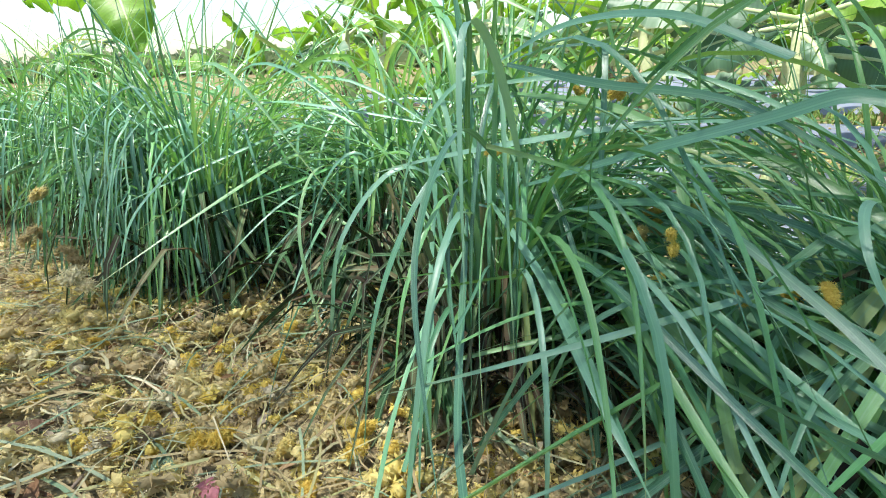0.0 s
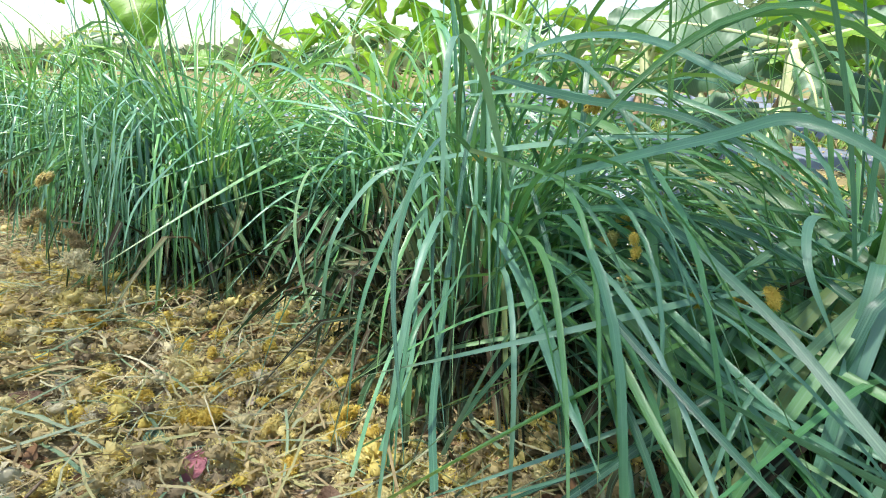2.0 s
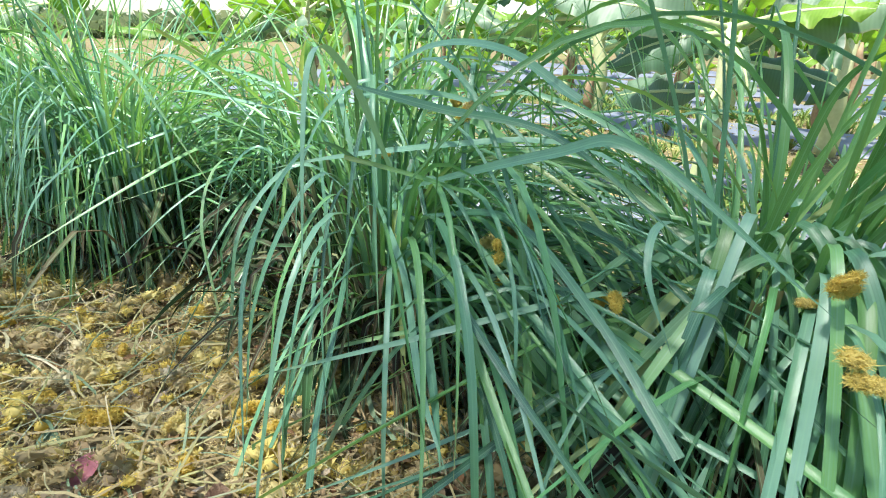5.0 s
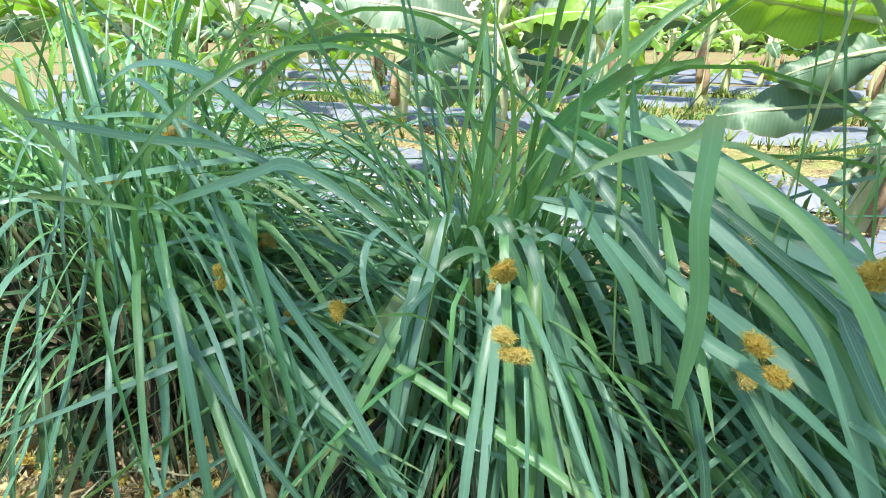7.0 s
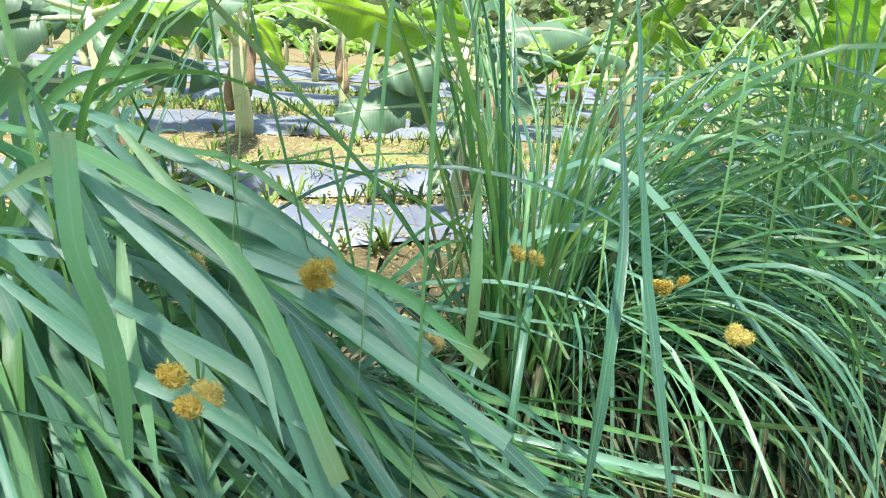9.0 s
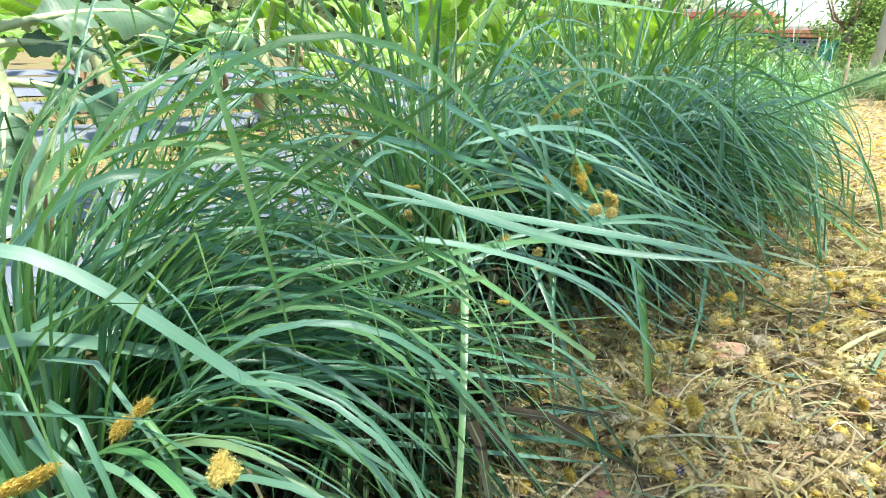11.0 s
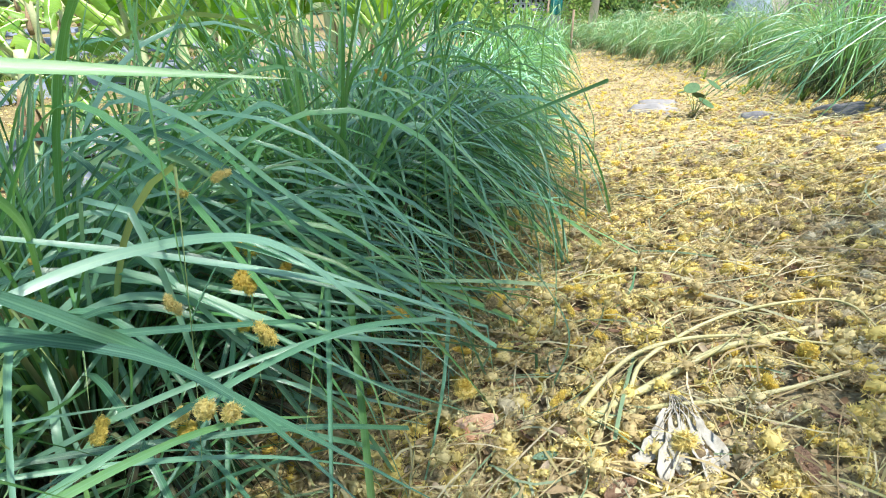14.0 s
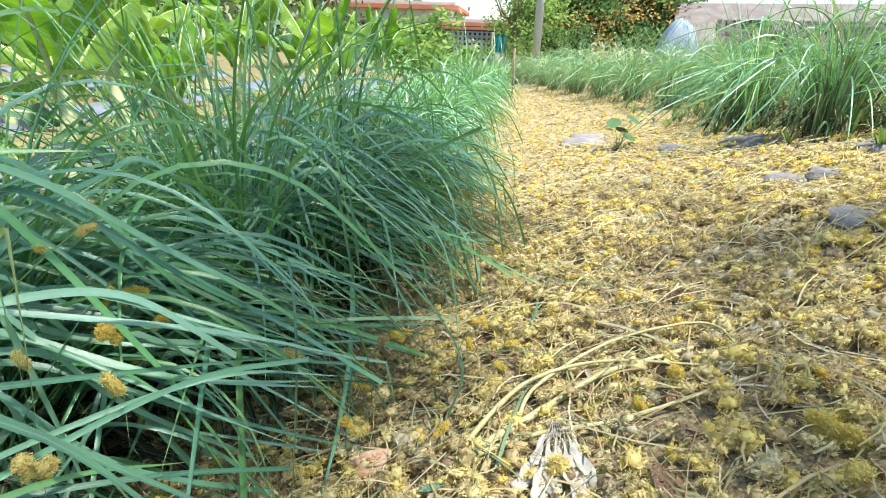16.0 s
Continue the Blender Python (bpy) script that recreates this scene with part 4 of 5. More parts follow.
# on the ground beside the row
def ground_blossom(x, y, fresh, size):
    put_blossom(x, y, ground_z(x, y) + lump(x, y) + 0.014 + 0.008 * size, fresh, size, "fluffy yellow fallen blossom on the littered ground" if fresh else "withered tan fallen blossom on the littered ground")


for x, y, size in [(-0.16, -1.79, 1.3), (-0.12, -1.70, 1.1), (-0.19, -1.76, 0.9), (-0.05, -1.59, 1.7), (-0.27, -1.69, 1.2), (-0.03, -1.82, 0.9), (-0.19, -1.42, 1.2), (-0.11, -1.49, 1.2), (-0.10, -1.44, 1.0),
                   (-0.15, -1.39, 1.1), (-0.05, -1.47, 0.8), (0.06, -1.57, 1.1), (0.04, -1.87, 1.1), (-0.11, -2.04, 1.0), (-0.05, -2.06, 1.1), (-0.19, -2.54, 1.3), (-0.27, -1.40, 1.0), (-0.07, -1.39, 0.8),
                   (0.55, 1.08, 1.2), (0.81, 0.94, 1.6), (0.79, 0.87, 1.6), (0.29, 1.30, 1.0), (0.32, 1.37, 1.0), (0.41, 1.48, 1.1), (1.17, 1.78, 1.2), (0.74, 1.26, 1.0), (1.23, 1.68, 1.2), (0.48, 1.81, 0.9),
                   (-0.14, 0.40, 1.2), (-0.08, 0.46, 1.0), (-0.12, 0.55, 1.2), (-0.20, 0.38, 1.0), (-0.04, 0.57, 0.9), (-0.26, 0.10, 1.0), (-0.16, 0.22, 0.9), (-0.02, 0.66, 1.1)]:
    ground_blossom(x, y, True, size * 0.8)
placed = 0
while placed < 100:
    x, y = rb.uniform(-0.42, 1.25), rb.uniform(-2.7, 3.0)
    if -1.15 < y < 0.35 or rb.random() > math.exp(-max(0, x - 0.3) * 1.2):
        continue
    ground_blossom(x, y, rb.random() < 0.45, rb.uniform(0.55, 0.95))
    placed += 1


def scatter(name, label, mat, count, make, area, seed, kind_scale=(0.6, 1.3), lift=0.004, keep=None, tilt=25, soft=False, height=ground_z):
    """Many small pieces strewn over the ground as one mesh."""
    rng = random.Random(seed)
    kinds_ = [make(rng) for _ in range(24)]
    VV, FF, UU, off, made = [], [], [], 0, 0
    while made < count:
        x, y = rng.uniform(area[0], area[1]), rng.uniform(area[2], area[3])
        if keep and rng.random() > keep(x, y):
            continue
        v, f = rng.choice(kinds_)
        m = np.array(pose(0, 0, 0, rng.uniform(-tilt, tilt), rng.uniform(-tilt, tilt), rng.uniform(0, 360)).to_3x3()) * rng.uniform(*kind_scale)
        slope = (ground_z(x + 0.05, y) - ground_z(x - 0.05, y)) / 0.1
        w = v @ m.T
        w[:, 2] += w[:, 0] * slope + height(x, y) + lump(x, y) + lift + rng.uniform(0, 0.02)
        w[:, 0] += x
        w[:, 1] += y
        VV.append(w)
        FF.append(f + off)
        UU.append(np.full((len(w), 2), rng.random()))
        off += len(w)
        made += 1
    ob = new(name, fast_mesh(name, np.concatenate(VV), np.concatenate(FF), mat, np.concatenate(UU), soft=soft))
    return tagged(ob, label, "litter", kind="stuff")


def near_track(x, y):
    d = max(0.0, y - 1.5) / 7 + max(0.0, -2.2 - y) / 3 + max(0.0, x - 1.2) / 1.6 + max(0.0, -0.35 - x) / 0.25
    return math.exp(-d * 1.6)


def straw_piece(rng):
    L, w, bow = rng.uniform(0.04, 0.26), rng.uniform(0.0007, 0.0024), rng.uniform(-0.03, 0.03)
    n = 5
    V, F = [], []
    for i in range(n):
        u = i / (n - 1) - 0.5
        V += [(u * L, bow * (1 - 4 * u * u) - w, 0.006 * math.sin(i)), (u * L, bow * (1 - 4 * u * u) + w, 0.006 * math.sin(i) + 0.001)]
    for i in range(n - 1):
        F += [(2 * i, 2 * i + 1, 2 * i + 3), (2 * i, 2 * i + 3, 2 * i + 2)]
    return np.array(V), np.array(F)


def leaf_piece(rng):
    L, W, c = rng.uniform(0.015, 0.045), rng.uniform(0.006, 0.016), rng.uniform(-0.01, 0.012)
    V = [(-L / 2, 0, c * 0.5), (-L / 5, W / 2, 0.004), (-L / 5, 0, -0.001), (-L / 5, -W / 2, 0.003), (L / 4, W / 2.4, 0.002), (L / 4, 0, 0), (L / 4, -W / 2.4, 0.005), (L / 2, 0, c)]
    F = [(0, 2, 1), (0, 3, 2), (1, 2, 5), (1, 5, 4), (2, 3, 6), (2, 6, 5), (4, 5, 7), (5, 6, 7)]
    return np.array(V), np.array(F)


AREA = (-0.75, 3.4, -4.2, 11.0)
NEAR = (-0.55, 1.7, -2.9, 2.7)


def close_by(x, y):
    return math.exp(-(max(0.0, x - 1.3) + max(0.0, -0.42 - x) * 6 + max(0.0, -2.4 - y) * 2 + max(0.0, y - 2.2) * 2)) * (0.35 if -1.1 < y < 0.3 else 1.0)


scatter("blossom_litter", "thick mat of withered yellow blossoms over the track", WITHERED, 6000, lambda r: pom_arrays(r, 0.043, 2, 1, 120, 0.65), NEAR, 31, (0.55, 1.4), keep=close_by, lift=0.010)
scatter("far_blossom_litter", "withered yellow blossoms along the far track", WITHERED, 6500, lambda r: pom_arrays(r, 0.036, 1, 1, 44, 0.55), AREA, 38, (0.6, 1.3), keep=lambda x, y: near_track(x, y) if y > 1.9 or x > 1.1 else 0.0, lift=0.004)
scatter("blossom_crumbs", "shreds of withered blossoms between the larger ones", WITHERED, 8000, lambda r: pom_arrays(r, 0.015, 1, 1, 16), AREA, 36, (0.5, 1.4), keep=near_track)
scatter("fresh_blossom_litter", "bright yellow blossoms strewn over the track", FRESH, 3000, lambda r: pom_arrays(r, 0.030, 2, 1, 110, 0.7), AREA, 32, (0.5, 1.4), keep=near_track, lift=0.014)
scatter("straw_litter", "dry straw and stalks strewn over the track", STRAW, 13000, straw_piece, AREA, 33, lift=0.010, keep=near_track, tilt=14)
scatter("loose_straw", "pale thin stems lying loose on top of the blossoms", STRAW, 3200, lambda r: (lambda v, f: (v * np.array((0.8, 0.8, 1.6)), f))(*straw_piece(r)), NEAR, 43, lift=0.028, keep=close_by, tilt=16)
scatter("cut_leaf_litter", "fallen grey-green grass leaves strewn beside the row", CUT_LEAF, 1800, lambda r: (lambda v, f: (v * np.array((1.0, 1.3, 1.0)), f))(*straw_piece(r)), (-0.7, 1.3, -3.5, 4), 37, lift=0.02, keep=lambda x, y: math.exp(-max(0, x + 0.1) * 2.2), tilt=10)
scatter("leaf_litter", "small brown dead leaves strewn over the track", DEAD_LEAF, 9000, leaf_piece, AREA, 34, keep=near_track)
scatter("field_litter", "yellow fallen blossoms strewn over the field and its film", WITHERED, 12500, lambda r: pom_arrays(r, 0.028, 1, 1, 18, 0.5), (-6.5, -0.9, -3.5, 5), 35, (0.5, 1.3), keep=lambda x, y: (0.6 if field_z(x, y) > ground_z(x, y) else 1.0) * math.exp(-max(0.0, -3.0 - x) * 0.5), height=field_z)
scatter("field_straw", "dry stalks strewn between the mulch beds", STRAW, 3500, straw_piece, (-5.5, -0.9, -3.5, 4), 39, keep=lambda x, y: 0.3 if field_z(x, y) > ground_z(x, y) else 1.0, tilt=14, height=field_z)


# ---- blossoms caught in the leaves ----
for x, y, z in [(-0.33, -1.13, 0.50), (-0.34, -0.95, 0.30), (-0.33, -0.76, 0.36), (-0.21, -0.74, 0.37), (-0.43, -1.10, 0.34), (-0.36, -1.11, 0.33), (-0.17, -0.56, 0.39), (-0.12, -0.58, 0.44), (-0.23, -0.57, 0.47), (-0.24, -0.47, 0.45), (-0.27, -0.07, 0.39), (-0.24, -0.38, 0.37), (-0.52, 0.73, 0.44), (-0.20, -0.04, 0.36), (-0.52, 0.72, 0.38), (-0.31, -0.25, 0.42), (-0.28, 1.48, 0.62), (-0.28, 0.83, 0.45), (0.05, 0.90, 0.23), (-0.23, 0.75, 0.38), (-0.29, 0.84, 0.56), (-0.26, 0.65, 0.32), (-0.26, 0.65, 0.29)]:
    put_blossom(x, y, z, True, rb.uniform(0.45, 0.68), "fluffy yellow blossom caught among lemongrass leaves")
for x, y, z in [(-0.00, 1.25, 0.11), (0.01, 1.15, 0.11), (0.02, 1.01, 0.12), (0.04, 1.36, 0.13), (-0.28, 0.89, 0.44), (-0.24, 0.77, 0.43), (-0.41, 1.00, 0.46), (-0.46, 1.43, 0.51), (-0.25, 0.89, 0.39), (-0.11, 1.02, 0.26), (-0.15, 0.67, 0.44), (-0.12, 0.53, 0.45), (0.10, 1.41, 0.11), (-0.18, 1.62, 0.35)]:
    put_blossom(x, y, z, True, rb.uniform(0.6, 0.95), "fluffy yellow blossom caught among lemongrass leaves")
for x, y, z in [(-0.27, -0.92, 0.34), (-0.27, -1.05, 0.37), (-0.37, -1.05, 0.37), (-0.32, -1.12, 0.51), (-0.27, -0.75, 0.40), (-0.19, -0.49, 0.47), (-0.22, -0.15, 0.42), (-0.48, -1.23, 0.49), (-0.29, -0.98, 0.31), (-0.46, -1.36, 0.40), (-0.33, -1.07, 0.30), (-0.41, -1.57, 0.14), (-0.31, -1.69, 0.08), (-0.42, 0.48, 0.45), (-0.42, 0.47, 0.40), (-0.19, 0.39, 0.34), (-0.30, 0.77, 0.55), (-0.26, 0.67, 0.45), (-0.54, 0.32, 0.44), (-0.33, 0.14, 0.23), (-0.38, 0.10, 0.26)]:
    put_blossom(x, y, z, True, rb.uniform(0.4, 0.62), "fluffy yellow blossom caught on outer lemongrass leaves")
for x, y, z in [(-0.22, -2.44, 0.26), (-0.20, -2.53, 0.15), (-0.17, -2.24, 0.16), (-0.16, -2.19, 0.13)]:
    put_blossom(x, y, z, False, rb.uniform(1.2, 1.6), "large tan withered blossom hanging on lemongrass leaves")
for k in range(70):
    x0, y0 = rb.choice(ROW)[:2]
    a, r = rb.gauss(0.2, 0.7), rb.uniform(0.28, 0.48)
    x, y = x0 + math.cos(a) * r, y0 + math.sin(a) * r
    if clear(Vector((x, y, 0.2))) and (y > 0.2 or x < -0.26):
        put_blossom(x, y, ground_z(x, y) + rb.uniform(0.06, 0.36), rb.random() < 0.7, rb.uniform(0.45, 0.75), "yellow blossom hanging among lemongrass leaves")


# along the drooping edge of the row
for k in range(50):
    y = rb.uniform(0.5, 2.4)
    x = rb.uniform(0.0, 0.34) + 0.04 * math.sin(y * 4)
    put_blossom(x, y, ground_z(x, y) + rb.uniform(0.03, 0.30) * (1 - smooth(0.0, 0.4, x)), rb.random() < 0.6, rb.uniform(0.45, 0.8), "tan and yellow blossom hanging at the drooping edge of the lemongrass")


# ---- things lying on the track ----
def on_ground(x, y, up=0.0):
    return Vector((x, y, ground_z(x, y) + lump(x, y) + up))


GREEN_STALK = plain_material("yellow_green_stalk", (0.46, 0.44, 0.18), (0.66, 0.61, 0.34), 26, 0.6, 0.5, 0.003)
POD = plain_material("tan_seed", (0.46, 0.20, 0.10), (0.78, 0.60, 0.40), 38, 0.7, 0.5, 0.004)
HUSK = plain_material("pale_husk", (0.30, 0.285, 0.23), (0.62, 0.60, 0.50), 45, 0.8, 0.4, 0.003)
STONE = plain_material("grey_stone", (0.17, 0.17, 0.17), (0.30, 0.29, 0.27), 9, 0.85, 0.5, 0.01)
PINK = plain_material("pink_petal", (0.62, 0.22, 0.26), (0.78, 0.40, 0.42), 30, 0.6, 0.2, 0.002)
WOOD = plain_material("weathered_wood", (0.20, 0.14, 0.09), (0.36, 0.28, 0.19), 14, 0.9, 0.5, 0.006)

def flowing(pts, steps):
    """A smooth line through points."""
    p = [pts[0] * 2 - pts[1], *pts, pts[-1] * 2 - pts[-2]]
    out = []
    for i in range(1, len(p) - 2):
        a, b, c, e = p[i - 1:i + 3]
        for j in range(steps):
            t = j / steps
            out.append(0.5 * (b * 2 + (c - a) * t + (a * 2 - b * 5 + c * 4 - e) * t * t + (b * 3 - a - c * 3 + e) * t ** 3))
    return out + [pts[-1]]


# a branched stalk
stalk = empty("plucked_stalk", Matrix.Translation(on_ground(0.21, 0.98)))
tagged(stalk, "yellow-green plucked branching plant stalk lying on the litter", "plant stalk")
org = stalk.matrix_world.translation
for name, r0, pts in (("main_stem", 0.009, [(0.21, 1.03, 0.015), (0.36, 1.14, 0.03), (0.49, 1.225, 0.035), (0.60, 1.27, 0.03), (0.69, 1.30, 0.02)]),
                      ("side_stem", 0.006, [(0.215, 1.04, 0.015), (0.29, 1.16, 0.05), (0.37, 1.24, 0.06), (0.51, 1.27, 0.05), (0.70, 1.22, 0.02)]),
                      ("side_stem", 0.0055, [(0.25, 1.05, 0.012), (0.37, 1.09, 0.02), (0.52, 1.10, 0.02), (0.73, 1.16, 0.015), (0.9, 1.20, 0.012)]),
                      ("side_stem", 0.0045, [(0.33, 1.13, 0.03), (0.37, 1.22, 0.05), (0.52, 1.34, 0.06), (0.67, 1.36, 0.07), (0.745, 1.34, 0.05), (0.76, 1.23, 0.02)])):
    line = flowing([on_ground(x, y - 0.05, u * 0.5 + 0.014) - org for x, y, u in pts], 6)
    part(name, tube(line, [r0 * (1 - 0.55 * i / (len(line) - 1)) * (1 + 0.12 * math.sin(i * 2.1)) for i in range(len(line))], 8), GREEN_STALK, stalk)
bm = bmesh.new()
bmesh.ops.create_icosphere(bm, subdivisions=2, radius=0.016)
part("knot", bm, WOOD, stalk, "brown torn end of the stalk").matrix_basis = Matrix.Translation(on_ground(0.21, 0.98, 0.02) - org)
for k, pts in enumerate(([(0.47, 1.06), (0.52, 0.97), (0.56, 0.87)], [(0.68, 1.07), (0.72, 1.0), (0.78, 0.93)], [(0.82, 1.34), (0.92, 1.36), (1.1, 1.42)], [(0.9, 2.2), (1.08, 2.16), (1.25, 2.09)], [(1.0, 1.75), (1.2, 1.9), (1.42, 1.95)], [(-0.05, -1.75), (0.1, -1.62), (0.2, -1.52)])):
    tw = part("twig", tube([on_ground(x, y, 0.02) for x, y in pts], [0.003, 0.0025, 0.0015], 6), STRAW if k < 3 else WOOD)
    tagged(tw, "thin dry twig lying on the littered track", "twig", "twigs")

# a flat seed
bm = bmesh.new()
bmesh.ops.create_uvsphere(bm, u_segments=24, v_segments=14, radius=1)
for v in bm.verts:
    bow = 0.25 * v.co.x ** 2
    v.co = Vector((v.co.x * 0.046, v.co.y * 0.023 * (1 - 0.25 * v.co.x) + bow * 0.02, v.co.z * 0.008 * (1 + 0.3 * math.sin(v.co.x * 9) * abs(v.co.z))))
pod = part("seed", bm, POD)
pod.matrix_world = Matrix.Translation(on_ground(0.06, 0.98, 0.028)) @ pose(0, 0, 0, 38, -12, 28)
tagged(pod, "flat tan mango seed husk lying at the foot of the grass", "seed")

# pale husks in a bunch
husk = empty("dried_husk", Matrix.Translation(on_ground(0.40, 1.05)))
tagged(husk, "bunch of pale grey dried husks on the litter", "husk")
for k, (ex, ey, wide) in enumerate([(0.335, 0.905, 0.030), (0.362, 0.878, 0.034), (0.392, 0.893, 0.030), (0.425, 0.872, 0.034), (0.452, 0.905, 0.026), (0.35, 0.955, 0.022)]):
    a, b = on_ground(0.40, 1.05, 0.03) - husk.location, on_ground(ex, ey, 0.012) - husk.location
    sp = [a.lerp(b, t / 12) + Vector((0.004 * math.sin(t + k), 0, 0.018 * math.sin(math.pi * t / 12) + 0.003 * math.sin(t * 1.7 + k))) for t in range(13)]
    vs, fs, us = strip(sp, wide, 0.35, 0.5 * (-1) ** k, True, Vector((1, 0.2, 0.1)))
    for i in range(0, len(vs), 3):
        u = i / (len(vs) - 3)
        c = (0.12 + 0.88 * smooth(0.25, 0.8, u)) * (1 if u < 0.85 else 0.25 + 0.75 * math.sqrt(max(0, 1 - ((u - 0.85) / 0.15) ** 2)))
        vs[i], vs[i + 2] = vs[i + 1].lerp(vs[i], c * (0.9 + 0.2 * math.sin(i))), vs[i + 1].lerp(vs[i + 2], c * (0.9 + 0.2 * math.cos(i)))
    ob = new("husk_leaf", mesh_of("husk_leaf", vs, fs, HUSK, us))
    ob.parent = husk
    sol = ob.modifiers.new("thick", 'SOLIDIFY')
    sol.thickness = 0.002
for k in range(9):
    e = on_ground(0.345 + 0.013 * k, 0.93 + 0.03 * (k % 3), 0.03)
    part("fibre", tube(flowing([on_ground(0.395 + 0.002 * k, 1.06, 0.035) - husk.location, on_ground(0.38 + 0.006 * k, 1.0, 0.05) - husk.location, e - husk.location], 4), [0.0014, 0.001, 0.0006], 5), HUSK, husk)

put_blossom(0.42, 0.93, ground_z(0.42, 0.93) + 0.03, True, 1.5, "bright yellow blossom lying on pale husks")
put_blossom(0.63, 1.13, ground_z(0.63, 1.13) + 0.03, True, 1.3, "bright yellow blossom lying on a plant stalk")


def small_leaf(x, y, length, width, turn, mat, name, label, category, curl=0.2):
    """A fallen leaf with a bowed rib and some thickness."""
    bm = bmesh.new()
    rows = []
    for i in range(9):
        u = i / 8
        w = width * 0.5 * math.sin(math.pi * (0.06 + 0.9 * u)) ** 0.8
        z = curl * length * (u - 0.5) ** 2
        rows.append([bm.verts.new(((u - 0.5) * length, s * w, z + abs(s) * w * 0.45)) for s in (-1, -0.5, 0, 0.5, 1)])
    for a, b in zip(rows, rows[1:]):
        for k in range(4):
            bm.faces.new((a[k], a[k + 1], b[k + 1], b[k]))
    bmesh.ops.solidify(bm, geom=list(bm.faces), thickness=0.0012)
    ob = part(name, bm, mat)
    ob.matrix_world = Matrix.Translation(on_ground(x, y, 0.022)) @ pose(0, 0, 0, rb.uniform(-12, 12), rb.uniform(-12, 12), turn)
    return tagged(ob, label, category)


LEAF_GREEN = plain_material("fallen_green_leaf", (0.18, 0.34, 0.20), (0.36, 0.50, 0.34), 20, 0.5)
LEAF_BROWN = plain_material("fallen_brown_leaf", (0.22, 0.12, 0.07), (0.46, 0.32, 0.20), 24, 0.8)
small_leaf(0.015, -1.48, 0.055, 0.035, 20, PINK, "fallen_petal", "dull pink fallen petal on the ground", "petal", 0.5)
small_leaf(-0.015, 0.43, 0.06, 0.04, 70, PINK, "fallen_petal", "pink paper-like petal beside the grass", "petal", 0.5)
small_leaf(0.012, -1.575, 0.055, 0.026, 60, LEAF_GREEN, "fallen_leaf", "pale green fallen leaf on the litter", "leaf")
small_leaf(0.187, 0.92, 0.05, 0.018, 30, LEAF_GREEN, "fallen_leaf", "yellowish green fallen leaf on the litter", "leaf")
for x, y in [(0.16, 0.97), (0.3, 1.3), (0.62, 0.98), (0.86, 1.05), (0.3, 0.86), (0.12, 1.25), (0.72, 1.5), (-0.05, -1.3), (0.1, -1.8), (0.45, 1.5), (0.55, 0.9), (0.5, 1.75)]:
    small_leaf(x, y, rb.uniform(0.05, 0.085), rb.uniform(0.02, 0.035), rb.uniform(0, 360), LEAF_BROWN, "fallen_leaf", "curled brown dead leaf on the litter", "leaf", rb.uniform(0.2, 0.8))

# a scrap of printed wrapper
wrap = empty("wrapper_scrap", Matrix.Translation(on_ground(0.072, 0.547, 0.02)) @ pose(0, 0, 0, 14, -10, 35))
tagged(wrap, "crumpled white, blue and red plastic wrapper scrap", "wrapper")
WHITE_P = plain_material("white_plastic", (0.70, 0.70, 0.72), (0.82, 0.82, 0.84), 30, 0.35)
BLUE_P = plain_material("blue_print", (0.05, 0.10, 0.45), (0.08, 0.16, 0.58), 30, 0.35)
RED_P = plain_material("red_print", (0.50, 0.03, 0.05), (0.65, 0.06, 0.08), 30, 0.35)
for name, mat, x0, x1, up in (("foil", WHITE_P, -0.03, 0.03, 0), ("blue_band", BLUE_P, -0.02, -0.003, 0.004), ("red_band", RED_P, 0.006, 0.02, 0.004)):
    bm = bmesh.new()
    g = [[bm.verts.new((x0 + (x1 - x0) * i / 6, -0.018 + 0.036 * j / 6, up + 0.007 * noise.noise(Vector((i + x0 * 90, j, 0)) * 0.9))) for i in range(7)] for j in range(7)]
    for j in range(6):
        for i in range(6):
            bm.faces.new((g[j][i], g[j][i + 1], g[j + 1][i + 1], g[j + 1][i]))
    bmesh.ops.solidify(bm, geom=list(bm.faces), thickness=0.001)
    part(name, bm, mat, wrap)
small_leaf(0.034, 2.34, 0.05, 0.03, 10, WHITE_P, "paper_scrap", "small white paper scrap beside the grass", "paper")


def stone(x, y, sx, sy, sz, seed):
    bm = bmesh.new()
    bmesh.ops.create_icosphere(bm, subdivisions=3, radius=1)
    for v in bm.verts:
        v.co *= 1 + 0.35 * noise.noise(v.co * 1.3 + Vector((seed * 9, 0, 0))) + 0.08 * noise.noise(v.co * 4 + Vector((seed, 0, 0)))
        v.co = Vector((v.co.x * sx * 1.25, v.co.y * sy * 1.25, v.co.z * sz * 1.2))
    ob = part("stone", bm, STONE)
    ob.matrix_world = Matrix.Translation(on_ground(x, y, -sz * 0.3)) @ pose(0, 0, 0, 0, 0, seed * 57)
    return tagged(ob, "flat grey stone half buried in the bank", "stone", "stones on the bank")


for k, row in enumerate([(1.31, 2.29, 0.09, 0.07, 0.035), (1.42, 2.22, 0.08, 0.06, 0.03), (1.27, 1.75, 0.10, 0.06, 0.03), (0.82, 4.4, 0.13, 0.16, 0.06), (0.92, 4.75, 0.11, 0.14, 0.05), (1.6, 3.3, 0.15, 0.09, 0.05), (1.25, 3.5, 0.10, 0.08, 0.03), (1.75, 2.5, 0.12, 0.09, 0.04)]):
    stone(*row, k + 1)

